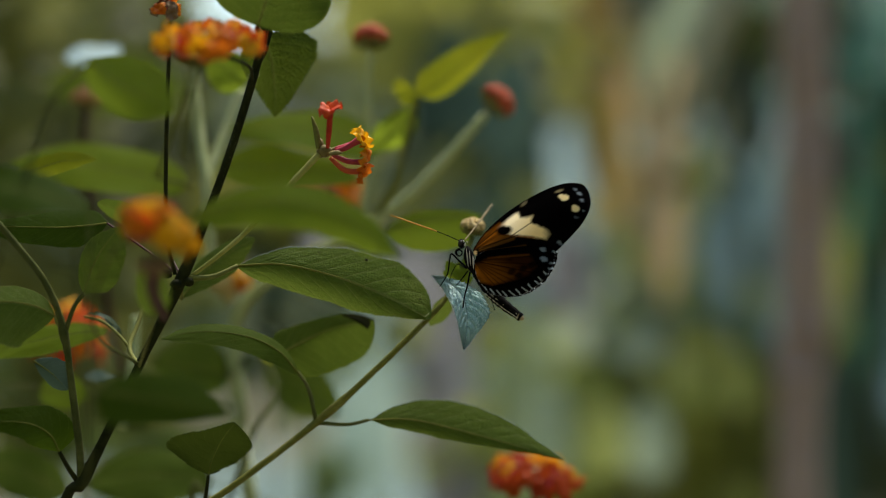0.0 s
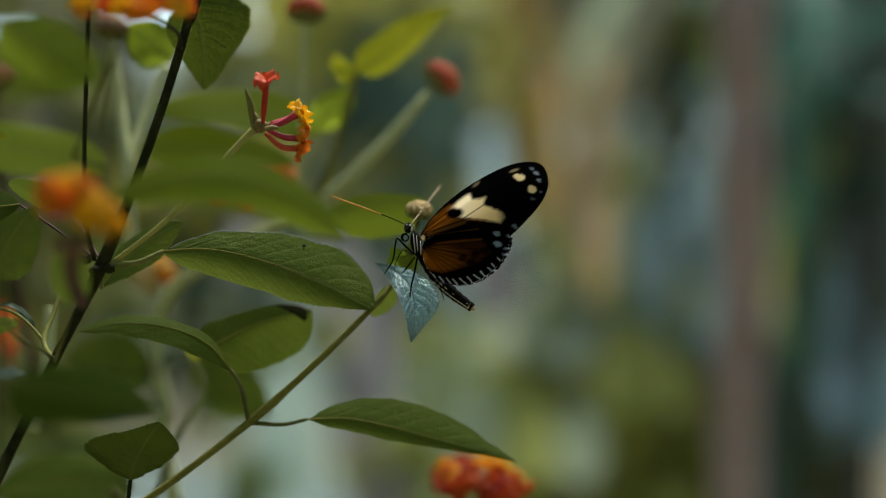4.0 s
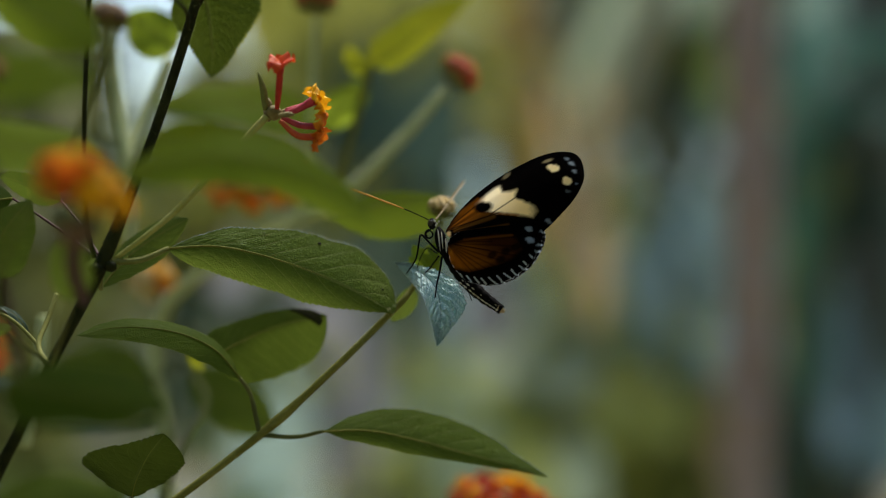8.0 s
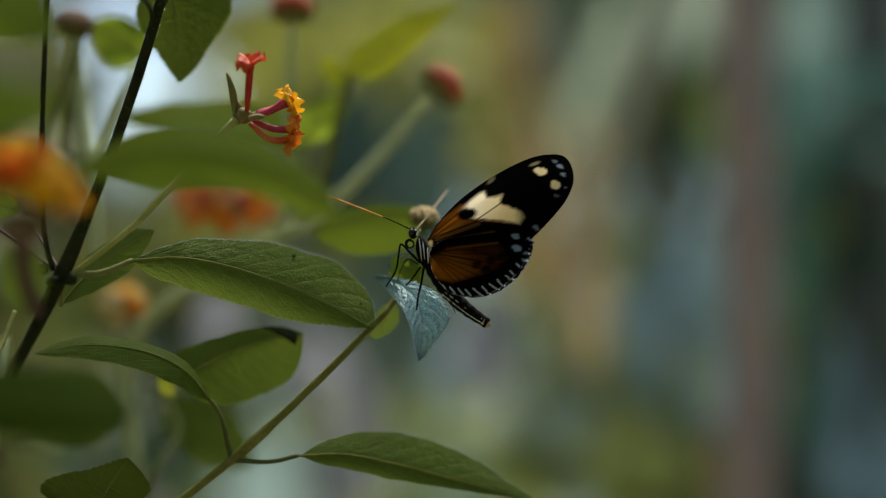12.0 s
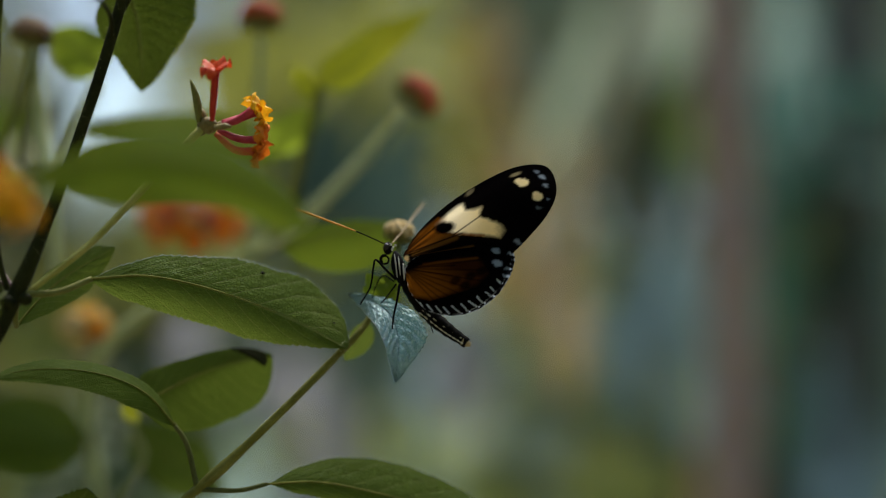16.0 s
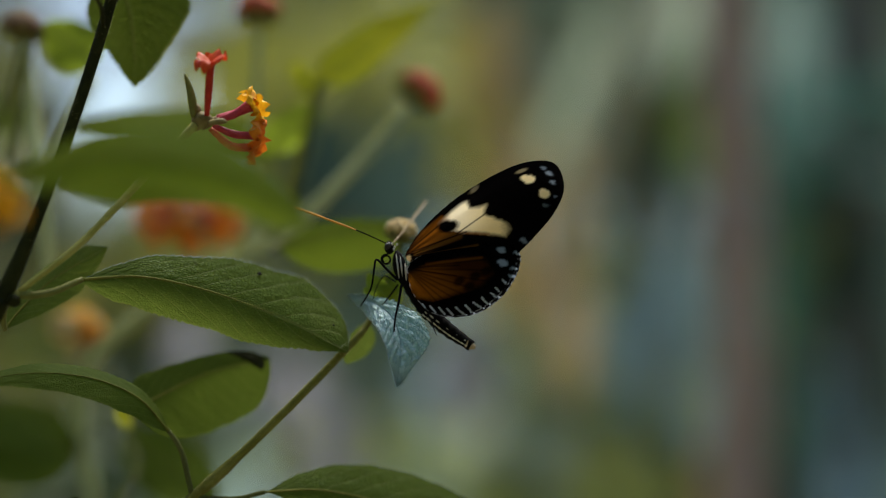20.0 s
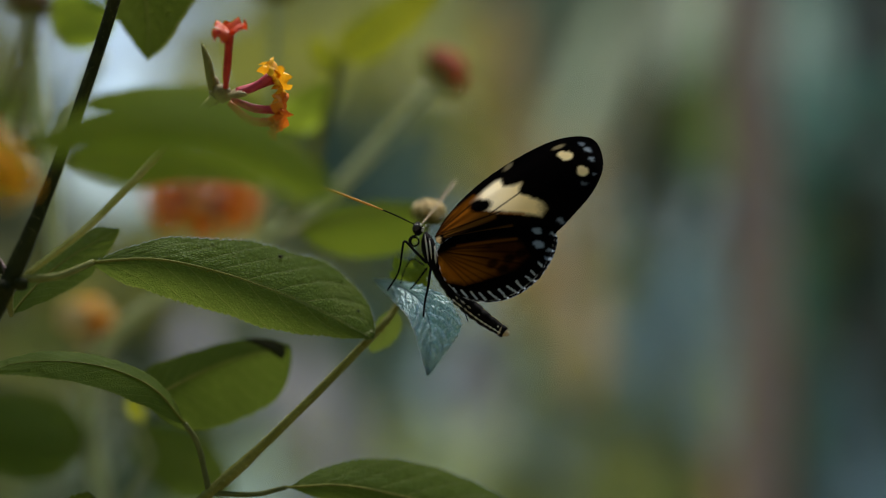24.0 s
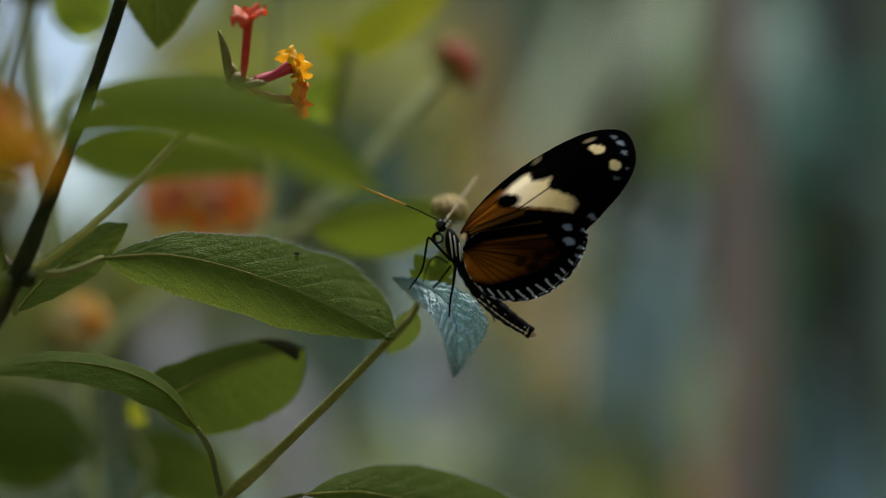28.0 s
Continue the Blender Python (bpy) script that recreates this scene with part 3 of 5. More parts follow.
slab("path", -1.6, 1.0, 3.2, 7.5, 0.09, GRAVEL, "pale grey gravel path behind the shrubs", 30, 0.02)


def far_woods(name, a0, a1, dist, height, gap=None):
    """A standing wall of woods along an arc round the plant, with an uneven crown line; gap: azimuths and height of an opening."""
    bm = bmesh.new()
    cols, n = [], int((a1 - a0) * 1.2)
    for i in range(n + 1):
        az = radians(a0 + (a1 - a0) * i / n)
        h = height * (1 + 0.25 * noise.noise(Vector((az * 9, dist, 0))) + 0.12 * noise.noise(Vector((az * 40, dist, 3))))
        if gap and gap[0] < math.degrees(az) < gap[1]:
            h = gap[2] * (1 + 0.2 * noise.noise(Vector((az * 50, 1, 1))))
        col = []
        for k in range(15):
            z = h * k / 14
            r = dist + 0.12 * dist * noise.noise(Vector((az * 14, z * 0.8, dist)))
            col.append(bm.verts.new((r * math.sin(az), r * math.cos(az), z)))
        cols.append(col)
    for a, b in zip(cols, cols[1:]):
        for k in range(14):
            bm.faces.new((a[k], b[k], b[k + 1], a[k + 1]))
    wall = [[v.co.copy() for v in col] for col in cols]
    tagged(part(name, bm, WOODS, None), "hazy green wall of woods, added unseen to the south", "woods", kind="structure")
    bm = bmesh.new()
    rng = random.Random(int(dist * 10))
    for _ in range(int((a1 - a0) * 42)):
        i, k = rng.randrange(n), rng.randrange(14)
        f, g = rng.random(), rng.random()
        a, b, c, d = wall[i][k], wall[i + 1][k], wall[i][k + 1], wall[i + 1][k + 1]
        p = a.lerp(b, f).lerp(c.lerp(d, f), g)
        size = dist * rng.uniform(0.012, 0.03)
        out = Vector((-p.x, -p.y, 0)).normalized()
        p = p + out * size * rng.uniform(0.2, 1.2)
        along = Vector((rng.gauss(0, 1), rng.gauss(0, 1), rng.gauss(-0.4, 0.8))).normalized() * size
        side = along.cross(out + Vector((0, 0, rng.uniform(0.2, 0.9)))).normalized() * size * 0.32
        q = [bm.verts.new(p - along), bm.verts.new(p + side), bm.verts.new(p + along), bm.verts.new(p - side), bm.verts.new(p - along * 0.1 + out * size * 0.12)]
        for u, v in ((0, 1), (1, 2), (2, 3), (3, 0)):
            bm.faces.new((q[u], q[v], q[4]))
    return tagged(part("woods_foliage", bm, WOODS, None), "hazy green leaves on the woods, added unseen to the south", "foliage", kind="stuff")


far_woods("backdrop_north", -75, 75, 14, 6.0, (-10.5, -4, 2.85))
# unseen wall behind the camera, added to keep light off that side
far_woods("backdrop_south", 75, 285, 4, 3.4)

back = thing("lantana_shrub", V((60, 140, -1100)), "second lantana shrub with red buds behind the first", "shrub")

# ---------------------------------------------------------------- the near shrub
shrub = thing("lantana_shrub", V((-112.3, -12.0, -72.5)), "flowering lantana shrub with green leaves and orange flowers", "shrub")

JUNC = (-78.9, -9.6, -7.2)
JUNC2 = (-40.5, 9.0, -52.2)
# main stem from the ground up through the first fork and on
stem(shrub, [(-190, 0, -1100), (-170, -4, -600), (-158, -8, -220), (-117.4, -13.0, -85.3), (-107.9, -12.0, -67.4), (-99.0, -11.5, -49.6), (-91.2, -11.0, -32.9), JUNC, (-66.0, -8.0, 26.7), (-56.5, -6.0, 58.9), (-54.3, -5.0, 76.0), (-55.9, -5.0, 58.8), (-50.5, -2.0, 80.6)], 1.65, 1.1, STEM_DARK, "main_stem", "dark woody main stem", 60, (0.583, 0.333))
# left side branch
stem(shrub, [(-108.4, -12.0, -69.1), (-108.5, -13.0, -58.6), (-110.5, -14.0, -40.2), (-112.5, -16.0, -23.4), (-117.5, -18.0, -8.4), (-129.4, -20.0, 7.2), (-139.5, -22.0, 19.5)], 1.2, 0.85, STEM_MID, "side_branch", nodes=(0.5,))
# right branch that carries the butterfly's leaf
stem(shrub, [(-111.8, -14.0, -88.5), (-92.4, -2.0, -85.5), (-71.1, 4.0, -74.8), JUNC2, (-21.2, 6.0, -34.8), (-4.8, 7.0, -18.6), (-1.2, 9.0, -14.5), (1.3, 11.0, -10.7)], 1.2, 0.7, STEM_BRANCH, "branch", "green branch rising to the right", 44, (0.46,))
# flower stalks from the first fork
stem(shrub, [(-76.3, -9.0, -6.9), (-62.4, -10.0, 4.0), (-50.6, -10.0, 16.3), (-38.1, -9.6, 29.6)], 0.6, 0.95, STEM_LIGHT, "flower_stalk")
stem(shrub, [(-81.0, -9.0, -6.3), (-82.9, -10.0, 3.2), (-83.5, -11.0, 19.9), (-82.7, -12.0, 49.9), (-81.9, -12.0, 68.3)], 0.65, 0.6, STEM_DARK, "flower_stalk")


def hairs(parent, points, r0, r1, count, length, seed):
    """Fine pale bristles standing off a stalk."""
    rng = random.Random(seed)
    line = spline([V(p) for p in points], 60)
    bm = bmesh.new()
    for _ in range(count):
        u = rng.random()
        k = min(int(u * 60), 59)
        c = line[k].lerp(line[k + 1], u * 60 - k)
        d = (line[k + 1] - line[k]).normalized()
        o = Vector((rng.gauss(0, 1), rng.gauss(0, 1), rng.gauss(0, 1)))
        o = (o - d * o.dot(d)).normalized()
        w = d.cross(o) * 0.00003
        foot = c + o * 0.00097 * (r0 + (r1 - r0) * u)
        tip = foot + (o + d * rng.uniform(-0.3, 0.5)) * 0.001 * length * rng.uniform(0.5, 1.2)
        a, b, t = bm.verts.new(foot - w), bm.verts.new(foot + w), bm.verts.new(tip)
        e = bm.verts.new(foot + d * 0.00004)
        for f in ((a, b, t), (b, e, t), (e, a, t)):
            bm.faces.new(f)
    tagged(part("bristles", bm, STEM_PALE, parent), kind="stuff")


hairs(shrub, [(-97.1, -11.0, -44.6), JUNC, (-66.0, -8.0, 26.7), (-56.5, -6.0, 58.9), (-54.3, -5.0, 76.0), (-55.9, -5.0, 58.8)], 1.6, 1.25, 1300, 0.7, 1)
hairs(shrub, [(-76.3, -9.0, -6.9), (-62.4, -10.0, 4.0), (-50.6, -10.0, 16.3), (-38.1, -9.6, 29.6)], 0.6, 0.95, 260, 0.25, 2)
hairs(shrub, [JUNC2, (-21.2, 6.0, -34.8), (-4.7, 2.0, -18.4)], 1.1, 0.9, 900, 0.5, 3)

# swollen buds on the fork
for at, r in (((-83.2, -10.5, -6.0), 1.5), ((-76.8, -10.5, -8.4), 1.5), ((-80.2, -11.5, -9.2), 1.7)):
    bm = bmesh.new()
    ball_into(bm, V(at), r * 0.001, (1.15, 1, 0.9), 0.3)
    part("stem_knob", bm, STEM_DARK, shrub)

# leaves at the first fork
main_leaf = grown_leaf(shrub, [(-63.0, -5, -3.7), (-51.2, -4, -3.1), (-39.4, -2, -5.3), (-27.8, 0, -9.1), (-16.4, 2, -14.1), (-5.4, 3, -20.2)],
           [0.5, 2.8, 5.5, 7.0, 9.0, 9.7, 11.0, 8.4, 3.7], [2.0, 5.6, 7.3, 8.0, 8.2, 8.3, 6.7, 3.7, 0.2], LEAF, lean=(0.9, 0.1), cup=0.15, teeth=36, bite=0.6, pucker=0.22, blister=0.16, half=20, n=280, margin="one", petiole=[JUNC, (-70.1, -9, -6.9), (-63.0, -5, -3.7)], pr=0.75, rib_r=0.34, rib_end=0.72, label="broad toothed leaf with a pale midrib")
grown_leaf(shrub, [(-81.3, 4, -13.9), (-78.1, 6.4, -9.3), (-74.3, 8.4, -5.0), (-69.8, 9.6, -1.3), (-64.8, 10, 1.7), (-59.6, 10, 4.6)],
           [0.3, 2.5, 3.2, 3.6, 3.7, 3.6, 3.5, 2.9, 0.4], [0.3, 2.6, 4.4, 5.5, 6.2, 6.2, 5.2, 3.1, 0.4], LEAF, pucker=0.2, blister=0.12, petiole=[JUNC, (-80.5, -2, -12), (-81.3, 4, -13.9)], bite=0.45, label="light green leaf behind the fork")
for at, r in (((-25.0, 7.0, -2.0), 0.42), ((-39.5, 3.0, -1.2), 0.3), ((-8.5, 6.0, -14.0), 0.28)):
    bm = bmesh.new()
    ball_into(bm, V(at), r * 0.001, (1.2, 1, 0.8), 0.3)
    part("leaf_spot", bm, LEAF_SPOT, main_leaf)
# leaves at the second fork
grown_leaf(shrub, [(-45.6, 8, -37.3), (-51.6, 6, -30.1), (-59.8, 4, -25.8), (-68.7, 2, -24.0), (-77.7, 0, -24.0), (-86.0, -4, -25.7)],
           [1.0, 3.2, 4.4, 4.6, 4.3, 3.9, 3.3, 2.1, 0.2], [0.3, 1.2, 1.8, 1.9, 2.1, 2.1, 2.2, 1.5, 0.1], LEAF_DULL, lean=(-0.8, 1.8), bite=0.3, petiole=[JUNC2, (-41.8, 9, -46.3), (-43.2, 8.5, -41), (-45.6, 8, -37.3)], pr=0.6, pmat=STEM_MID, label="narrow leaf arching away from the branch")
grown_leaf(shrub, [(-54.8, 15, -32.7), (-49.2, 17, -29.6), (-43.5, 19, -26.6), (-37.5, 20, -24.0), (-30.6, 20.5, -22.2), (-23.2, 20, -21.2)],
           [4.3, 6.3, 6.0, 5.3, 4.6, 4.0, 3.5, 2.4, 0.5], [3.3, 9.2, 11.5, 12.8, 13.1, 13.1, 12.7, 11.0, 6.0], LEAF_DULL, lean=(0.6, 0.25), bite=0.35, pucker=0.08, blister=0.1, half=16, n=200, petiole=[(-41.4, 10, -49), (-42.6, 10.5, -43), (-47, 13, -36.5), (-54.8, 15, -32.7)], pr=0.5, pmat=STEM_MID, rib_end=0.6, label="broad rounded leaf with a curled dark tip")
grown_leaf(shrub, [(-33.5, 17.5, -19.4), (-31.7, 17.3, -19.8), (-29.9, 17.2, -20.4), (-28.1, 17.2, -21.4), (-26.6, 17.3, -22.5), (-25.0, 17.5, -23.8)],
           [0.2, 0.5, 0.8, 1.2, 1.7, 2.2, 2.5, 2.4, 1.0], [0.1, 0.2, 0.3, 0.4, 0.4, 0.3, 0.3, 0.2, 0.1], LEAF_DRY, lean=(0.9, 0.2), teeth=6, n=40, half=4, parts=False)
grown_leaf(shrub, [(-24.2, 8, -51.2), (-12.1, 9, -51.1), (-0.1, 10, -53.6), (11.8, 11, -56.9), (23.8, 12, -60.3), (35.8, 13, -64.1)],
           [0.2, 3.5, 5.9, 7.4, 7.7, 6.8, 5.3, 2.7, 0.3], [0.2, 2.9, 3.9, 4.0, 3.4, 2.6, 1.8, 0.6, 0.0], LEAF, lean=(0.9, 0.1), cup=0.2, teeth=40, bite=0.35, pucker=0.2, blister=0.13, half=16, n=240, margin="one", petiole=[JUNC2, (-31, 8, -52.6), (-24.2, 8, -51.2)], pr=0.6, pmat=STEM_MID, rib_end=0.8, label="long drooping leaf")
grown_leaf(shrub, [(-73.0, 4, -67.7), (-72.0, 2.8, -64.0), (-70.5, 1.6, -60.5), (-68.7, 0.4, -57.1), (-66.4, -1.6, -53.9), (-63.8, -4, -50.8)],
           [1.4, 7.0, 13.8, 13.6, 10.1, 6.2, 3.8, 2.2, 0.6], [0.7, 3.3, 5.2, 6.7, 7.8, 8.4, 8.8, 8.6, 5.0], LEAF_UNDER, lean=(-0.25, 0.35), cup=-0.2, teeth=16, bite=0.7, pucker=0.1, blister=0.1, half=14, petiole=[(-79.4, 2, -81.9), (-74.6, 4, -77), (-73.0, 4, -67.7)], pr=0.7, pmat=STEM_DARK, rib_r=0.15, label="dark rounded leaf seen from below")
# leaves of the left side branch
grown_leaf(shrub, [(-106.5, -17, -11.7), (-105.2, -16.4, -7.4), (-103.7, -15.8, -3.0), (-101.6, -15.2, 1.0), (-99.0, -14.6, 4.7), (-96.0, -14, 8.1)],
           [0.5, 2.9, 4.1, 5.0, 5.4, 5.2, 3.8, 2.0, 0.3], [1.5, 7.0, 8.6, 8.9, 8.8, 8.1, 6.9, 4.7, 0.8], LEAF_DULL, teeth=24, rib_r=0.2, petiole=[(-112.0, -16, -22.6), (-109.4, -17, -15.9), (-106.5, -17, -11.7)], pr=0.7, pmat=STEM_MID)
leaf(shrub, (-107.8, 22.0, -24.4), (-151.4, 18.0, -34.2), 13, (0, -0.6, 0.8), LEAF_MID, sag=2)
grown_leaf(shrub, [(-114.8, -17, -18.4), (-118.6, -18.2, -16.0), (-124, -19.4, -14.4), (-131, -20.6, -14.1), (-138, -22.2, -16), (-146, -24, -19)],
           [4, 10.5, 12.6, 12.8, 12.5, 11.5, 10, 6, 1], [0.2, 1.6, 3.0, 4.0, 4.4, 4.4, 4.0, 2.6, 0.3], LEAF, lean=(-0.4, 1.2), petiole=[(-112.7, -16, -23.7), (-114.8, -17, -18.4)])
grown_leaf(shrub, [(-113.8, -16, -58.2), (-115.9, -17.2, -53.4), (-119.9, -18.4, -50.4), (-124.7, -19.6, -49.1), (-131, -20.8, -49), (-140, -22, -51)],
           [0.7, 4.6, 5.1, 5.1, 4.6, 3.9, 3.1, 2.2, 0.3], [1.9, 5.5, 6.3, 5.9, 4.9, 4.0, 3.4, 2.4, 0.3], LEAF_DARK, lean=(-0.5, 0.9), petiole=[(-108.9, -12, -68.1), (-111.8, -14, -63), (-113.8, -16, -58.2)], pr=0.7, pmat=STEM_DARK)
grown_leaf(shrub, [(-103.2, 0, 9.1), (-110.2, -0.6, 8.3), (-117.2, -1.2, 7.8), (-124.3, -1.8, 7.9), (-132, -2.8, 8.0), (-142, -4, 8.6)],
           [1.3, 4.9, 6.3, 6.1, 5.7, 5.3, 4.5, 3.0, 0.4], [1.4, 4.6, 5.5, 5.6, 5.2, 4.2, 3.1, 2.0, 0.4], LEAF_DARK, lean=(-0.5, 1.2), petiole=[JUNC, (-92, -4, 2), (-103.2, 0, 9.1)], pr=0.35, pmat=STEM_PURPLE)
grown_leaf(shrub, [(-134.2, 8, 22.6), (-129.6, 9.2, 24.8), (-124.8, 10.2, 26.8), (-119.8, 10.8, 28.3), (-114.5, 11.4, 28.8), (-109.2, 12, 28.9)],
           [0.4, 2.3, 3.0, 3.2, 3.2, 3.0, 2.8, 1.9, 0.3], [0.4, 2.6, 3.5, 3.7, 3.7, 3.4, 2.6, 1.3, 0.2], LEAF_YOUNG, teeth=24, rib_r=0.2, petiole=[(-139.5, -22, 19.5), (-138, -6, 20.5), (-134.2, 8, 22.6)], pr=0.4)
grown_leaf(shrub, [(-92.7, 10, 9.3), (-95.9, 10, 10.4), (-99.0, 9.8, 11.8), (-101.8, 9.2, 13.3), (-104.9, 8.6, 14.5), (-108.0, 8, 15.3)],
           [0.5, 2.0, 3.1, 3.4, 3.4, 3.2, 2.9, 2.0, 0.5], [0.8, 3.1, 3.7, 3.7, 3.4, 2.9, 2.4, 1.9, 0.5], LEAF_DULL, teeth=16, rib_r=0.18, petiole=[JUNC, (-86, 2, 2), (-92.7, 10, 9.3)], pr=0.3, pmat=STEM_PURPLE)
grown_leaf(shrub, [(-78.9, -55, -17.0), (-79.1, -56.2, -14.4), (-79.3, -57.4, -11.8), (-79.4, -58.4, -9.2), (-79.5, -59.2, -6.6), (-79.5, -60, -4.1)],
           [0.7, 2.8, 3.8, 4.3, 4.5, 4.4, 4.1, 3.4, 2.3], [1.4, 4.1, 5.1, 5.5, 5.6, 5.6, 5.4, 4.8, 2.8], LEAF_DULL, n=60, half=6, petiole=[(-91.6, -10, -33.8), (-84, -40, -26), (-78.9, -55, -17)], pr=0.4)
leaf(shrub, (-100.9, 10.0, -26.5), (-111.5, 10.0, -18.8), 3, (0, -0.3, 0.95), LEAF_SHEEN, sag=3)
# crown leaves over the fork
grown_leaf(shrub, [(-57.7, 9, 67.3), (-55.8, 10.2, 63.0), (-54.6, 11.4, 58.6), (-54.1, 12.6, 53.9), (-53.8, 14.2, 48.4), (-54.2, 16, 42.6)],
           [5.7, 12.2, 15.0, 13.6, 11.2, 8.6, 6.0, 3.4, 0.3], [6.0, 8.8, 9.8, 9.6, 8.8, 7.4, 5.6, 3.4, 0.3], LEAF_SHADE, lean=(0.25, 0.1), cup=0.25, teeth=22, bite=0.9, pucker=0.28, blister=0.2, half=18, n=220, petiole=[(-54.7, -4, 65.9), (-56.5, 3, 69.0), (-57.7, 9, 67.3)], pmat=STEM_DARK, label="toothed leaf hanging tip down")
leaf(shrub, (-54.5, -26.0, 65.2), (-44.5, -24.0, 96.0), 36, (0.1, -0.9, -0.35), LEAF_DULL, wide_at=0.38, tip_pow=0.55, teeth=0, petiole=[(-55.6, -5.0, 65.5), (-55.7, -16.0, 65.6), (-54.5, -26.0, 65.2)], pr=0.8, pmat=STEM_DARK)

# leaves close before the lens
grown_leaf(shrub, [(-66.5, -82, 8.8), (-54.1, -80, 12.4), (-43.1, -80, 13.5), (-32.3, -78, 11.8), (-22.2, -76, 7.1), (-12.0, -74, -0.2)],
           [0.1, 2.9, 4.2, 5.1, 5.4, 5.2, 4.3, 3.1, 0.2], [0.3, 4.7, 5.8, 6.4, 6.4, 6.0, 5.4, 4.6, 0.5], LEAF_MID, lean=(1.0, -0.3), bite=0.3, petiole=[(-91.2, -11, -32.9), (-95, -55, -20), (-84, -80, 2), (-66.5, -82, 8.8)], pr=0.45, pmat=STEM_MID, label="soft-edged leaf close in front of the fork")
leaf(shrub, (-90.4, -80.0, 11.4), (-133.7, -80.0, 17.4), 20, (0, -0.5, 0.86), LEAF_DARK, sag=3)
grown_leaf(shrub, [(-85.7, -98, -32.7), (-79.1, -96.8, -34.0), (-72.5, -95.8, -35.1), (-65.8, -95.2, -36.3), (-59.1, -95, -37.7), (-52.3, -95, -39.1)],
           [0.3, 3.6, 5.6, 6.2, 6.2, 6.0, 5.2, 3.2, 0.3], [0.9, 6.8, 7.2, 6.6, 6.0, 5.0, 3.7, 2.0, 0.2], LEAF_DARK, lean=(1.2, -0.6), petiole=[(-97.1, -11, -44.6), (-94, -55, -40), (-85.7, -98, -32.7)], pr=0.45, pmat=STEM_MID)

leaf(back, (-68.9, 62.0, 57.3), (-82.2, 60.0, 67.3), 17, (0, -0.85, 0.4), LEAF_MID, wide_at=0.6, tip_pow=0.9, label="yellowing leaf against the sky")
bud_head(back, (-87.7, 60.0, 66.1), 5.5, (0.2, -0.1, 1), 9, BUD_BROWN, 40, "spent brown flower head")
stem(back, [(-87.7, 60.0, 64.6), (-89.5, 62.0, 56.1), (-93.4, 64.0, 44.6), (-100.2, 66.0, 25.6)], 0.7, 0.9, STEM_GREEN, "flower_stalk")
stem(back, [(-84.9, 60.0, 63.8), (-87.5, 62.0, 54.5), (-90.1, 64.0, 45.3), (-91.9, 66.0, 32.7)], 0.6, 0.7, STEM_GREEN, "twig")
leaf(back, (-80.1, 75.0, 29.5), (-31.0, 80.0, 25.3), 21, (0, -0.75, 0.65), LEAF_MID, sag=3)
leaf(back, (-63.3, 60.0, -31.7), (-60.2, 60.0, -38.0), 4, (0, -0.9, 0.4), LEAF_YOUNG, rib=False)
grown_leaf(shrub, [(-91.9, -75, 50), (-88, -75, 46.7), (-83.7, -75, 43.7), (-79, -75, 41.5), (-74.3, -75, 39.2), (-69.8, -75, 36.7)],
           [0.6, 4.3, 6.4, 7.4, 7.6, 7.4, 5.7, 3.0, 0.4], [0.6, 4.1, 5.8, 6.3, 6.6, 6.5, 5.7, 3.4, 0.4], LEAF_MID, lean=(0.8, -0.3), n=80, half=8, petiole=[(-158, -8, -220), (-130, -70, -60), (-104, -78, 30), (-91.9, -75, 50)], pr=0.5, pmat=STEM_MID, label="soft-edged leaf close to the lens")
stem(shrub, [(-91.6, -10.0, -33.8), (-96.0, -2.0, -28.6), (-95.0, 5.0, -21.9), (-93.5, 10.0, -15.2)], 0.8, 0.6, STEM_GREEN, "twig")
stem(shrub, [(-95.9, -2.0, -28.6), (-100.8, 3.0, -24.4), (-105.8, 6.0, -21.1), (-111.8, 8.0, -19.5)], 0.5, 0.4, STEM_GREEN, "twig")
leaf(back, (-119.5, 42.0, -40.5), (-109.5, 44.0, -41.5), 6.5, (0, -0.5, 0.85), LEAF_SHEEN, rib=False)

# the sharp open flower
bm = bmesh.new()
ball_into(bm, V((-36.5, -9.6, 30.5)), 0.0018, (1.3, 1, 1), 0.35)
calyx = part("flower_head", bm, CALYX, shrub, "spent flower head with a few open florets")
floret(shrub, (-35.5, -11.0, 31.3), (-34.4, -14.7, 41.9), 4.3, TUBE_RED, PETAL_RED, 4, 3, bow=0.2, split=True, thick=1.25)
floret(shrub, (-33.4, -9.0, 31.2), (-25.9, -7.2, 33.8), 5.0, TUBE_PINK, PETAL_YELLOW, 5, 4, bow=0.3, split=True, thick=1.25)
floret(shrub, (-33.3, -11.0, 30.4), (-26.5, -10.0, 33.8), 4.0, TUBE_PINK, PETAL_YELLOW, 4, 5, bow=0.6, split=True, thick=1.25)
floret(shrub, (-34.4, -9.0, 29.4), (-25.0, -8.5, 27.2), 4.9, TUBE_PINK, PETAL_ORANGE, 4, 6, bow=0.8, split=True, thick=1.25)
floret(shrub, (-34.8, -11.0, 28.4), (-26.1, -10.5, 24.3), 4.8, BUD_RED, PETAL_ORANGE, 4, 7, bow=1.6, split=True, thick=1.25)
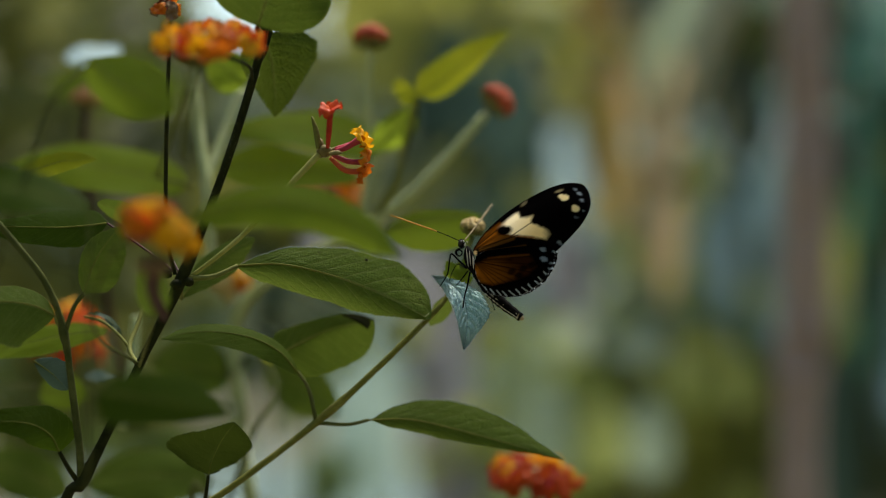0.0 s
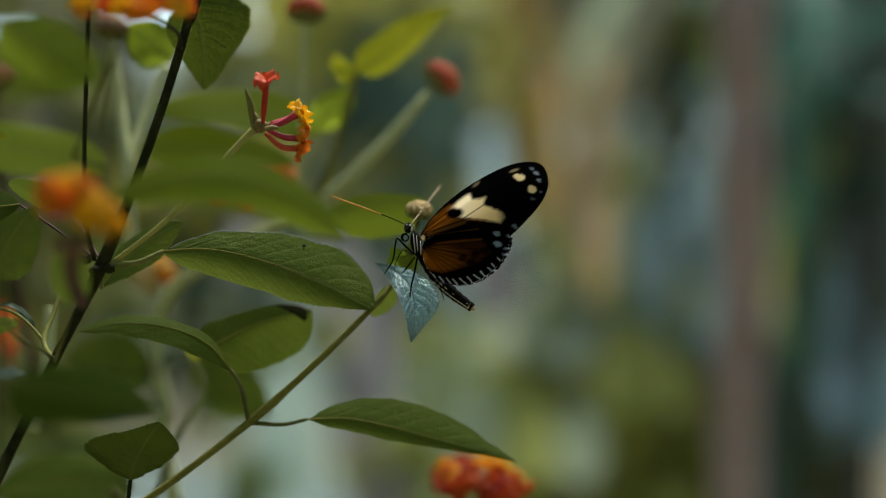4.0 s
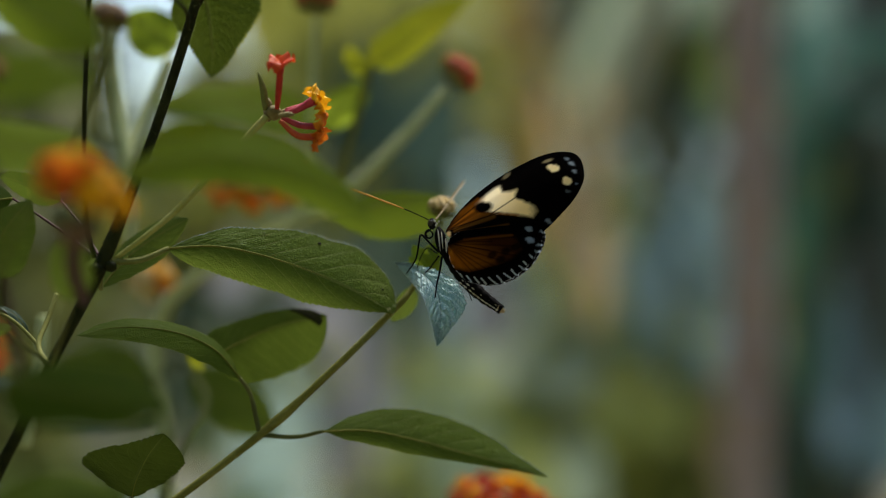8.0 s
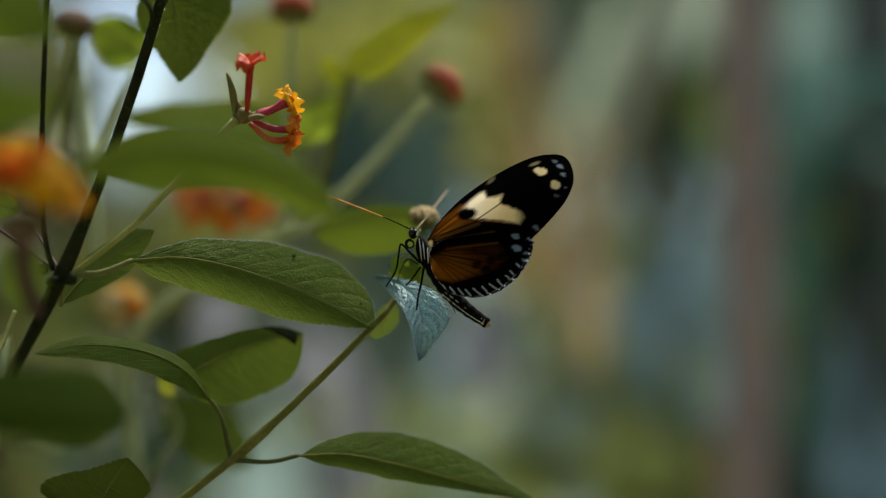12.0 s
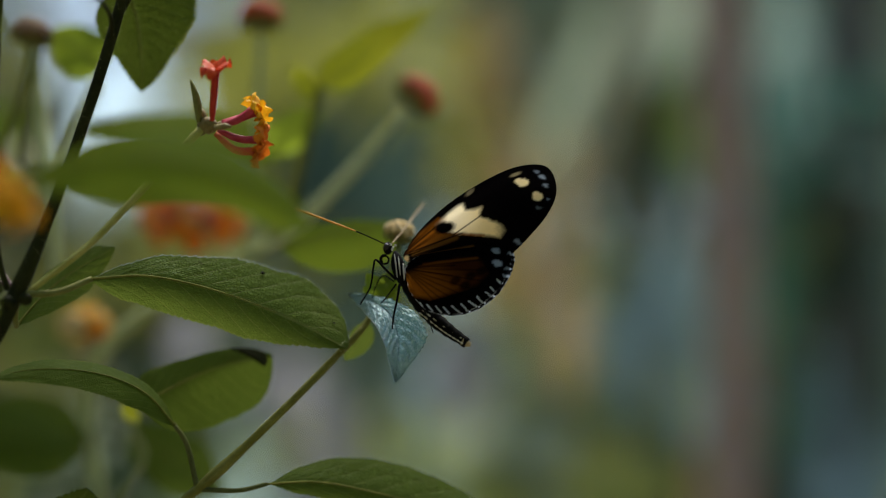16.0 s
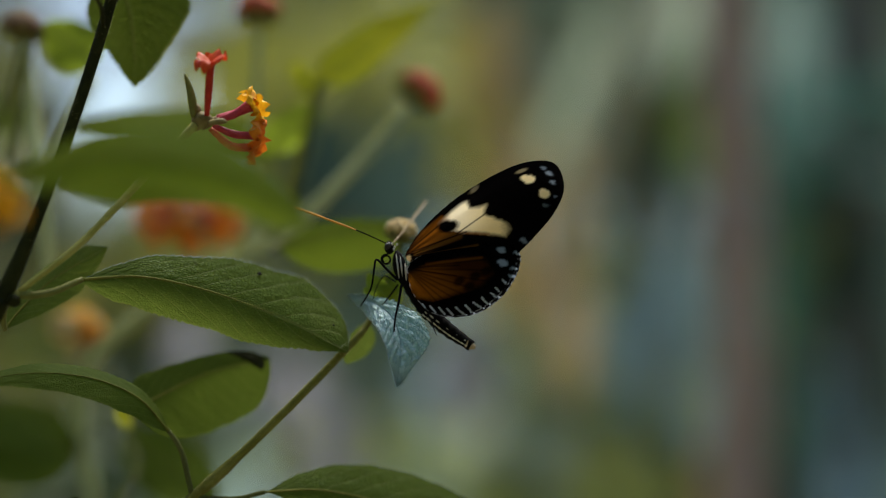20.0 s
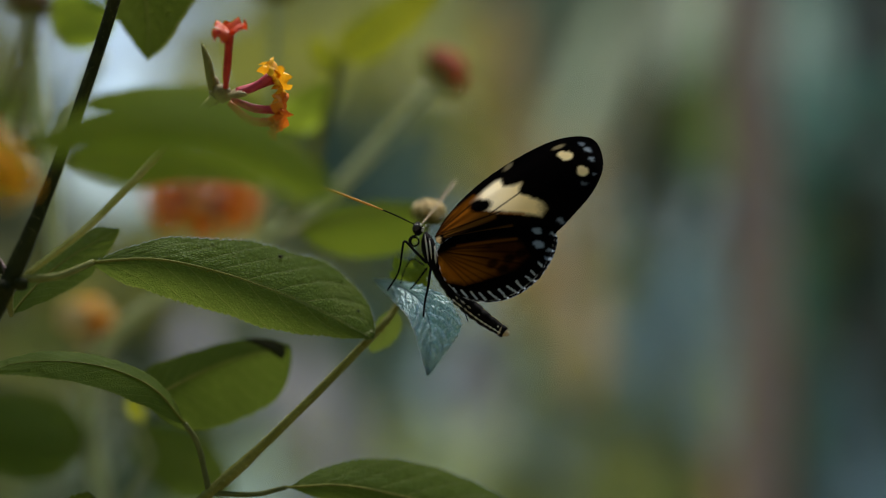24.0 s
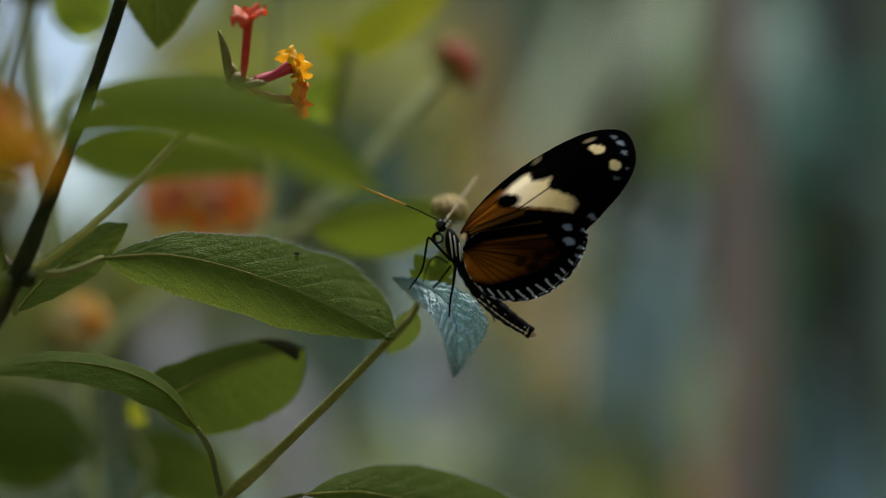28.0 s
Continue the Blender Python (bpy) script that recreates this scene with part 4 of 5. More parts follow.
for k, (a, b, r) in enumerate([((-38.4, -10.0, 31.1), (-40.3, -10.0, 40.7), 0.8), ((-37.1, -10.0, 31.5), (-39.1, -9.0, 34.8), 0.6), ((-35.4, -8.0, 30.5), (-30.4, -6.0, 32.1), 0.6), ((-35.1, -12.0, 29.5), (-31.0, -12.0, 29.8), 0.6), ((-37.2, -9.0, 29.1), (-39.1, -7.0, 28.5), 0.5)]):
    bm = bmesh.new()
    tube_into(bm, spline([V(a), V(Vector(a).lerp(Vector(b), 0.5) + Vector((0.4, 0, 0.2))), V(b)], 8), lambda u: r * 0.001 * (0.8 + 0.7 * math.sin(u * 2.6)) * (1 - 0.7 * u * u), 6)
    part("bract", bm, CALYX if k else STEM_GREEN, calyx)

# flower heads on the shrub, near and far
stem(shrub, [(-77.0, -50.0, -16.9), (-75.5, -74.0, -9.5), (-72.6, -87.0, -2.5)], 1.3, 2.0, STEM_PURPLE, "flower_stalk")
flower_head(shrub, (-74.4, -88.0, 8.4), 5.0, (-0.2, -0.2, 1), 14, 11, bias=0.0, flat=0.8, label="loose orange flower head close to the lens")
flower_head(shrub, (-68.4, -88.0, 4.2), 5.0, (0.5, -0.2, 0.9), 14, 16, bias=0.7, flat=0.8, label="yellow-orange flower head close to the lens")
bud_head(shrub, (-72.9, -87.5, -1.8), 4.0, (0, -0.1, -1), 15, BUD_BROWN, 24, "dark withered base of the flower head")
flower_head(shrub, (-63.7, -55.0, 56.4), 15, (0, -0.25, 1), 36, 12, flat=0.28, bias=0.15, petal=3.6)
flower_head(shrub, (-82.9, -12.0, 71.0), 4.0, (0, -0.2, 1), 9, 13, outer=BUD_BROWN, ring=PETAL_ORANGE, inner=BUD_BROWN, petal=2.6, label="withering flower head")
stem(shrub, [(-63.4, -54.0, 54.3), (-59.2, -40.0, 54.3), (-57.4, -20.0, 54.1), (-58.4, -5.5, 51.4)], 0.5, 0.5, STEM_DARK, "flower_stalk")

# twig tip under the butterfly: leaf with painted sky shine, young leaves and a bud
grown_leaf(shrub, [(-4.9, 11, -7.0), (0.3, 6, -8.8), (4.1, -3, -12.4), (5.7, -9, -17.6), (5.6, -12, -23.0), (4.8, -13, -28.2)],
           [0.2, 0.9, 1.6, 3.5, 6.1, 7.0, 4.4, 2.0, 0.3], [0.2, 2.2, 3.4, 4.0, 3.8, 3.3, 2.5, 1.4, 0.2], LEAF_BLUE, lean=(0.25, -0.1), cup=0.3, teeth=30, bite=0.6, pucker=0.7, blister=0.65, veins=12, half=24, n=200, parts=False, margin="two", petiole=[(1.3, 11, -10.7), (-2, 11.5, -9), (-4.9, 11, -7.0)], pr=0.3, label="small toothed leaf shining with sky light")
grown_leaf(shrub, [(-0.9, 13, -13.3), (-1.6, 14, -15.3), (-2.4, 15, -17.3), (-3.2, 16, -19.2), (-4.3, 17, -21.0), (-5.6, 18, -22.7)],
           [1.3, 2.7, 3.4, 3.5, 3.3, 2.8, 2.0, 1.1, 0.3], [0.3, 1.3, 2.0, 2.4, 2.6, 2.6, 2.4, 1.9, 0.5], LEAF, n=80, half=6, teeth=14, rib_r=0.15, petiole=[(-1.2, 9, -14.5), (-0.9, 13, -13.3)], pr=0.35)
leaf(shrub, (3.6, 6.0, -8.0), (-0.5, 8.0, -2.3), 5, (0, -0.8, 0.5), LEAF_MID, rib=False)
leaf(shrub, (3.7, 8.0, -7.9), (6.2, 10.0, -1.2), 5, (0, -0.8, 0.5), LEAF_MID, rib=False)
stem(shrub, [(1.4, 6.0, -11.3), (4.3, 10.0, -3.8), (7.5, 16.8, 5.1)], 0.55, 0.7, STEM_GREEN, "flower_stalk")
for a, b, w in (((2.1, 9.0, -7.9), (0.2, 10.0, -3.5), 3.2), ((3.2, 10.0, -7.2), (3.8, 10.0, -2.2), 3.5), ((4.3, 10.0, -6.8), (8.3, 11.0, -3.8), 3.0), ((2.1, 8.0, -8.5), (-1.5, 9.0, -5.2), 3.0), ((2.8, 9.0, -9.2), (7.6, 12.0, -7.1), 4.0)):
    leaf(shrub, a, b, w, (0, -0.8, 0.5), LEAF_MID, rib=False, teeth=0)
bud_head(shrub, (7.8, 17.5, 8.0), 3.9, (0.2, -0.1, 1), 5, BUD_CREAM, 30, "cream flower bud behind the butterfly")

# ---------------------------------------------------------------- the shrub behind
stem(back, [(60, 140, -1100), (0, 130, -500), (-71.4, 104.0, -98.1), (-75.5, 103.0, -60.7), (-79.3, 105.0, -34.0), (-72.0, 100.0, -15.2), (-47.7, 92.0, 0.2), (-21.1, 86.0, 14.3), (-1.1, 84.0, 33.2), (13.2, 84.0, 49.2)], 3.0, 1.5, STEM_PALE, "flower_stalk")
bud_head(back, (16.8, 84.0, 53.2), 6.4, (0.75, 0, 0.7), 6)
stem(back, [(-33.4, 89.0, 6.3), (-29.7, 88.0, 23.4), (-28.7, 84.0, 49.2), (-27.9, 80.0, 70.3)], 1.4, 1.1, STEM_PALE, "flower_stalk")
bud_head(back, (-27.7, 80.0, 75.0), 6.2, (0, 0, 1), 7)
stem(back, [(-26.9, 88.0, 10.9), (-19.0, 82.0, 25.2), (-12.9, 76.0, 46.6), (-10.9, 75.0, 54.4)], 1.4, 1.1, STEM_GREEN, "twig")
grown_leaf(back, [(-11.1, 76, 54.4), (-4.4, 76.6, 58.6), (1.9, 77.2, 63.4), (8.1, 77.8, 68.3), (14.7, 78.8, 73.0), (21.2, 80, 77.7)],
           [3.0, 6.8, 7.2, 7.0, 6.4, 5.6, 4.2, 2.2, 0.3], [0.5, 4.6, 5.6, 5.4, 4.8, 3.8, 2.6, 1.3, 0.1], LEAF_YOUNG, lean=(0.3, -0.2), n=80, half=6, label="yellow-green young leaf")
leaf(back, (-11.9, 75.0, 51.4), (-19.0, 72.0, 59.4), 7.5, (0, -0.85, 0.4), LEAF_YOUNG)
leaf(back, (-12.0, 78.0, 48.7), (-28.9, 80.0, 35.0), 12, (0, -0.85, 0.4), LEAF_MID)
grown_leaf(back, [(-21.8, 45, 6.7), (-15.5, 45, 8.7), (-9.2, 45, 10.3), (-2.6, 45, 11.2), (3.9, 45, 11.8), (10.5, 45, 12.2)],
           [0.2, 1.8, 3.0, 3.3, 3.2, 3.0, 2.5, 1.8, 0.3], [0.7, 5.8, 8.8, 10.2, 10.9, 11.0, 10.3, 8.5, 1.5], LEAF_MID, petiole=[(-21.1, 86, 14.3), (-24, 60, 8), (-21.8, 45, 6.7)], pr=0.4)
leaf(back, (-23.4, 90.0, 37.6), (-78.5, 80.0, 42.9), 22, (0, -0.7, 0.7), LEAF_MID, sag=4)
leaf(back, (-90.7, 70.0, 22.7), (-154.1, 80.0, 30.9), 26, (0, -0.7, 0.7), LEAF_MID, sag=4)
leaf(back, (-128.8, 300.0, 75.8), (-199.9, 310.0, 80.9), 34, (0, -0.8, 0.6), LEAF_MID, sag=4)
leaf(back, (-66.9, 100.0, -39.9), (-40.1, 100.0, -59.3), 19, (0, -0.9, 0.4), LEAF_DULL, wide_at=0.7)
leaf(back, (-80.2, 100.0, -44.0), (-108.0, 100.0, -40.0), 24, (0, -0.9, 0.4), LEAF_DULL, wide_at=0.7)
leaf(back, (-85.0, 90.0, -82.0), (-130.0, 85.0, -82.6), 25, (0, -0.7, 0.7), LEAF_DULL, sag=4)
leaf(back, (-141.0, 110.0, -90.0), (-178.0, 110.0, -76.0), 21, (0, -0.7, 0.7), LEAF_DULL, sag=3)
leaf(back, (-141.5, 70.0, -47.6), (-123.9, 70.0, -49.6), 14, (0, -0.8, 0.6), LEAF_MID)
grown_leaf(shrub, [(-121.8, -14, -31.8), (-119.6, -14, -33.2), (-117.4, -14, -34.7), (-115.5, -14, -36.4), (-113.6, -14, -38.3), (-111.8, -14, -40.2)],
           [0.7, 2.4, 3.4, 4.2, 4.6, 4.6, 4.0, 2.6, 0.4], [0.3, 1.2, 2.0, 2.5, 2.7, 2.7, 2.5, 1.8, 0.5], LEAF_SHEEN, n=60, half=6, teeth=14)
# blurred patch of leaf sheen, painted as a pale blue blade
leaf(back, (-144.7, 120.0, 73.2), (-123.5, 120.0, 74.9), 14, (0, -0.6, 0.8), ICE_LEAF, wide_at=0.4, tip_pow=0.4, rib=False)
bud_head(back, (-135.1, 115.0, 57.0), 6.0, (0, -0.2, 1), 27, BUD_TAWNY, 30, "fading orange-brown flower head")
stem(back, [(-135.1, 115.0, 54.0), (-136.5, 116.0, 40.0), (-133.0, 118.0, 5.0), (-120.0, 120.0, -60.0)], 1.6, 1.3, STEM_PURPLE, "flower_stalk")
for a, b, c, r in (((-106.3, 60.0, -21.8), (-106.3, 55.0, -36.7), (-109.1, 50.0, -59.0), 1.6), ((-90.2, 75.0, 70.1), (-86.8, 70.0, 45.1), (-82.9, 62.0, 25.3), 1.8), ((-72.9, 80.0, 56.8), (-78.5, 72.0, 39.4), (-82.8, 64.0, 24.8), 1.7), ((-82.9, 62.0, 26.3), (-82.1, 62.0, 14.7), (-81.6, 64.0, -4.5), 2.0)):
    stem(back, [a, b, c], r, r, STEM_PALE, "twig")
stem(back, [(10, 120, -420), (-81.6, 62.0, -106.5), (-75.8, 62.0, -87.2), (-66.3, 66.0, -60.7), (-60.5, 80.0, -48.4), (-66.3, 99.0, -40.2)], 1.1, 0.7, STEM_MID, "twig")
flower_head(back, (-48.6, 125.0, 20.2), 17, (0, -0.3, 1), 34, 21, bias=0.3, inner=PETAL_TAN, outer=PETAL_ORANGE, flat=0.85, warm=(0.25, 0, 0.15))
flower_head(back, (29.8, 78.0, -79.4), 17, (0.1, -0.2, 1), 44, 22, outer=PETAL_DEEP, bias=-0.3, flat=0.34, petal=3.5, warm=(0.5, 0, 0.1))
stem(back, [(29.5, 75.0, -79.2), (27.6, 75.0, -98.8), (11.0, 80.0, -129.5), (60, 140, -500)], 1.0, 1.3, STEM_MID, "flower_stalk")
flower_head(back, (-144.5, 122.0, -35.4), 15, (0, -0.4, 0.9), 26, 23, bias=-0.35)
flower_head(back, (-80.6, 110.0, -11.4), 6, (0, -0.4, 0.9), 14, 24, outer=BUD_CREAM)

# ---------------------------------------------------------------- the butterfly
# Wing plane: a corner at the wing root and two edge points; wing numbers run along these edges, 200 to an edge.
WO, WX, WY = Vector((7.7, -4.0, 0.5)), Vector((32.8, -11.0, -0.3)), Vector((7.9, -5.0, 26.2))
butterfly = thing("butterfly", V((5.8, -5.0, -1.9)), "black, orange and cream butterfly with closed wings on a leaf", "butterfly")


def on_wing(x, y, lift=0.0):
    n = (WX - WO).cross(WY - WO).normalized()
    return V(WO + (WX - WO) * ((x - 705) / 200) + (WY - WO) * ((450 - y) / 200) + n * lift)


def blob(x, y, cx, cy, rx, ry, turn=0.0, soft=0.25):
    """1 inside an ellipse, fading over its rim."""
    c, s = math.cos(radians(turn)), math.sin(radians(turn))
    u, v = ((x - cx) * c - (y - cy) * s) / rx, ((x - cx) * s + (y - cy) * c) / ry
    return max(0.0, min(1.0, (1 - math.sqrt(u * u + v * v)) / soft + 0.5))


def streak(x, y, x0, y0, x1, y1, w, soft=0.6):
    """1 on a line between two points, fading over its width."""
    dx, dy = x1 - x0, y1 - y0
    t = max(0.0, min(1.0, ((x - x0) * dx + (y - y0) * dy) / (dx * dx + dy * dy)))
    d = math.hypot(x - x0 - t * dx, y - y0 - t * dy)
    return max(0.0, min(1.0, (w - d) / (soft * w) + 0.5))


def over(c, d, f):
    return tuple(a + (b - a) * f for a, b in zip(c, d))


BLACK, CREAM, WHITE, ORANGE, RUST, PALE = (0.0015, 0.0013, 0.0015), (0.94, 0.78, 0.44), (0.97, 0.87, 0.64), (0.21, 0.070, 0.006), (0.042, 0.013, 0.003), (0.42, 0.52, 0.64)


def field(x, y, points, soft=3.0):
    """1 inside a polygon, fading over its border."""
    inside, near = False, 1e9
    for (x0, y0), (x1, y1) in zip(points, points[1:] + points[:1]):
        if (y0 > y) != (y1 > y) and x < (x1 - x0) * (y - y0) / (y1 - y0) + x0:
            inside = not inside
        dx, dy = x1 - x0, y1 - y0
        t = max(0.0, min(1.0, ((x - x0) * dx + (y - y0) * dy) / (dx * dx + dy * dy)))
        near = min(near, math.hypot(x - x0 - t * dx, y - y0 - t * dy))
    return max(0.0, min(1.0, 0.5 + (near if inside else -near) / soft))


def ragged(x, y):
    """Feathers the borders of the pattern along the scales."""
    k = noise.noise(Vector((x * 0.09, y * 0.09, 2.0))) + 0.8 * noise.noise(Vector((x * 0.35, y * 0.35, 5.0)))
    return x + 2.6 * k, y - 1.6 * k


BASAL = [(708, 441), (735, 406), (768, 379), (785, 385), (800, 408), (770, 422), (730, 444)]
LIGHT = [(762, 392), (783, 373), (803, 358), (811, 355), (816, 366), (830, 366), (846, 361), (841, 378), (862, 384), (880, 392), (888, 402), (878, 415), (850, 410), (800, 407), (775, 400)]
DISC = [(711, 502), (713, 478), (735, 467), (770, 459), (805, 451), (842, 453), (856, 478), (838, 497), (810, 507), (783, 515), (753, 523), (725, 518)]
RAYS = [(708, 441, 762, 397), (716, 441, 812, 407), (724, 446, 800, 424), (722, 452, 838, 432), (745, 462, 815, 446)]
BARS = [(734, 530, 739, 537), (748, 534, 757, 545), (763, 536, 772, 548), (777, 538, 787, 549), (792, 536, 806, 548), (809, 532, 820, 546), (822, 527, 836, 537), (837, 519, 847, 531), (852, 511, 863, 519), (860, 502, 866, 508), (872, 489, 878, 494)]


def fore_colour(x, y, rim, run):
    fx, fy = ragged(x, y)
    c = BLACK
    lower = max(0.0, min(1.0, (y - (441 - 0.95 * (x - 708)) - 14) / 26))
    warm = over(over(RUST, ORANGE, 0.4 + 0.6 * max(0.0, min(1.0, (x - 705) / 60))), (0.06, 0.028, 0.006), 0.75 * lower)
    c = over(c, warm, 0.95 * field(fx, fy, BASAL, 7))
    c = over(c, (0.09, 0.042, 0.008), 0.8 * max(streak(x, y, 724, 444, 800, 414, 5, 1.0), streak(x, y, 742, 447, 830, 430, 2.5, 1.2)))
    tone = over(WHITE, CREAM, max(0.0, min(1.0, (x - 800) / 50)))
    fade = 1 - 0.75 * max(0.0, min(1.0, (x - 868 + 6 * noise.noise(Vector((x * 0.2, y * 0.5, 0)))) / 22))
    c = over(c, over(tone, ORANGE, max(0.0, min(0.85, (786 - x) / 22))), fade * field(fx, fy, LIGHT, 7))
    c = over(c, ORANGE, 0.6 * streak(x, y, 800, 408, 850, 411, 2.2, 1.2))
    c = over(c, BLACK, max(blob(fx, fy, 779, 397, 19, 11, 8, 0.5), 0.8 * streak(x, y, 796, 410, 842, 378, 1.2)))
    for x0, y0, x1, y1 in RAYS[:4]:
        c = over(c, BLACK, 0.85 * streak(x, y, x0, y0, x1, y1, 1.3, 1.2))
    c = over(c, CREAM, 0.95 * max(blob(fx, fy, 916, 317, 12, 7.2, -10), blob(fx, fy, 943, 342, 9.5, 8, -25)))
    c = over(c, CREAM, 0.22 * max(blob(x, y, 905, 303, 10, 3, 20, 0.6), blob(x, y, 824, 334, 9, 4, 40, 0.6)))
    for a, b, k, f in ((942, 298, 5, 0.3), (952, 308, 6, 0.4), (958, 323, 5, 0.4), (961, 347, 3, 0.3), (945, 362, 5, 0.2), (908, 422, 7, 0.4)):
        c = over(c, PALE, f * blob(fx, fy, a, b, k, k * 0.55, -25, 0.6))
    return over(c, (0.50, 0.36, 0.18), 0.8 * blob(x, y, 708, 455, 5, 9, -25, 0.5))


def hind_colour(x, y, rim, run):
    fx, fy = ragged(x, y)
    c = BLACK
    f = field(fx, fy, DISC, 10)
    far = max(0.0, min(1.0, (x - 745 + 1.2 * (515 - y)) / 115 + 0.3 * noise.noise(Vector((x * 0.02 - y * 0.01, y * 0.11, 3.0)))))
    c = over(c, over(over(ORANGE, (0.36, 0.14, 0.01), 0.5), RUST, far), f)
    c = over(c, ORANGE, 0.6 * streak(x, y, 742, 462, 838, 451, 2.2, 1.2))
    c = over(c, BLACK, 0.7 * max(streak(x, y, 722, 472, 795, 482, 1.0, 1.2), streak(x, y, 716, 469, 800, 464, 0.9, 1.2)))
    for k in range(9):
        a = radians(-14 + 7.5 * k)
        c = over(c, BLACK, 0.48 * streak(x, y, 706, 470, 706 + 230 * math.cos(a), 470 + 230 * math.sin(a), 1.5, 1.3))
    for a, b in ((800, 491), (827, 483), (816, 500), (846, 474)):
        c = over(c, BLACK, 0.75 * blob(x, y, a, b, 10, 7, 30, 0.7))
    for x0, y0, x1, y1 in BARS:
        c = over(c, (0.62, 0.70, 0.80), 0.95 * streak(fx * 0.3 + x * 0.7, fy * 0.3 + y * 0.7, x0, y0, x1, y1, 1.15, 0.8))
    for a, b, k, f in ((871, 438, 8, 0.7), (873, 460, 9, 0.7), (890, 469, 4, 0.5), (895, 443, 5, 0.5), (886, 482, 5, 0.5)):
        c = over(c, PALE, f * blob(fx, fy, a, b, k, k * 0.6, -15, 0.5))
    if rim > 0.985 and y > 440:
        c = over(c, (0.6, 0.63, 0.66), max(0.0, min(0.5, 0.1 + 1.4 * noise.noise(Vector((x * 0.16, y * 0.16, 7))))))
    return c


def wing(name, outline, centre, colour, lift, label, bars=(0.0, 1.0), swell=1.5):
    """A thin, slightly domed wing with raised veins and its scale pattern."""
    edge = spline([(*p, 0) for p in outline], 190)
    bm = bmesh.new()
    layer = bm.verts.layers.float_color.new("pattern")
    rings, steps = [], 60
    for r in range(1, steps + 1):
        f = (r / steps) ** 0.85
        ring = []
        for k, e in enumerate(edge[:-1]):
            x, y = centre[0] + (e.x - centre[0]) * f, centre[1] + (e.y - centre[1]) * f
            if r == steps:
                x += 0.5 * math.sin(k * 1.7)
            run = k / (len(edge) - 1)
            run = (run - bars[0]) / (bars[1] - bars[0])
            vein = 0.12 * math.sin(math.atan2(y - 455, x - 690) * 34)
            v = bm.verts.new(on_wing(x, y, lift + swell * (1 - f * f) + vein * f))
            v[layer] = (*colour(x, y, f, run if 0 < run < 1 else -1), 1.0)
            ring.append(v)
        rings.append(ring)
    hub = bm.verts.new(on_wing(*centre, lift + swell))
    hub[layer] = (*colour(*centre, 0, -1), 1)
    m = len(rings[0])
    for k in range(m):
        bm.faces.new((hub, rings[0][k], rings[0][(k + 1) % m]))
        for a, b in zip(rings, rings[1:]):
            bm.faces.new((a[k], b[k], b[(k + 1) % m], a[(k + 1) % m]))
    return part(name, bm, WING, butterfly, label)


FORE = [(703, 446), (722, 416), (755, 380), (795, 347), (845, 316), (890, 295), (925, 287), (952, 289), (967, 302), (974, 328), (970, 352), (955, 380), (928, 412), (905, 436), (880, 452), (820, 460), (750, 462), (712, 458), (703, 446)]
HIND = [(706, 470), (722, 452), (760, 436), (810, 424), (855, 420), (885, 428), (898, 446), (893, 472), (878, 500), (858, 522), (832, 540), (805, 549), (775, 551), (748, 545), (730, 530), (714, 506), (706, 470)]
wing("forewing", FORE, (825, 395), fore_colour, 0.0, "black forewing with cream and orange patches")
wing("hindwing", HIND, (800, 485), hind_colour, 0.5, "orange-brown hindwing edged with white bars", (0.42, 0.90))
wing("forewing", [(x, y - 3) for x, y in FORE], (825, 392), fore_colour, -2.4, "", swell=-1.0)
wing("hindwing", [(x + 2, y + 2) for x, y in HIND], (802, 487), hind_colour, -2.0, "", (0.42, 0.90), swell=-1.0)


def body(name, points, radius, material, label="", n=20, sides=14):
    bm = bmesh.new()
    tube_into(bm, spline([V(p) for p in points], n), radius, sides, 0.05)
    return part(name, bm, material, butterfly, label)


def bulge(r):
    return lambda u: 0.001 * r * max(0.12, math.sin(math.pi * min(max(u, 0.02), 0.98)) ** 0.55)


thorax = body("thorax", [(5.8, 0.0, 2.3), (6.5, -0.5, -1.4), (7.5, -0.5, -5.8)], bulge(1.6), BODY_BLACK, "black thorax with cream stripes")
for p, q, r in (((5.6, -1.5, 1.6), (6.2, -2.0, -4.1), 0.2), ((6.5, -1.6, 0.9), (6.9, -2.2, -3.6), 0.18), ((7.6, -1.6, -0.7), (7.8, -1.8, -4.6), 0.25)):
    bm = bmesh.new()
    tube_into(bm, spline([V(p), V(Vector(p).lerp(Vector(q), 0.5) + Vector((0, -0.5, 0))), V(q)], 8), bulge(r), 6)
    part("stripe", bm, BODY_WHITE, thorax)
abdomen = body("abdomen", [(7.5, 1.5, -3.9), (11.7, 1.5, -9.9), (16.4, 0.5, -14.9), (22.2, -1.0, -19.3)], lambda u: 0.001 * (1.25 + 0.6 * math.sin(math.pi * min(u * 1.05, 1))) * (1 + 0.06 * math.sin(u * 60)), BODY_BLACK, "black abdomen with cream lines and a pale tip", 40)
for dx, dy in ((-3, 4), (3, -1)):
    bm = bmesh.new()
    pts = [V(Vector(p) + Vector((dx * 0.12, -1.15, -dy * 0.12))) for p in ((11.6, 0.5, -11.6), (17.1, 0.0, -16.0), (21.5, -0.8, -18.9))]
    tube_into(bm, spline(pts, 40), lambda u: 0.00022 * (0.6 + 0.4 * math.sin(u * 60)), 6)
    part("stripe", bm, BODY_WHITE, abdomen)
bm = bmesh.new()
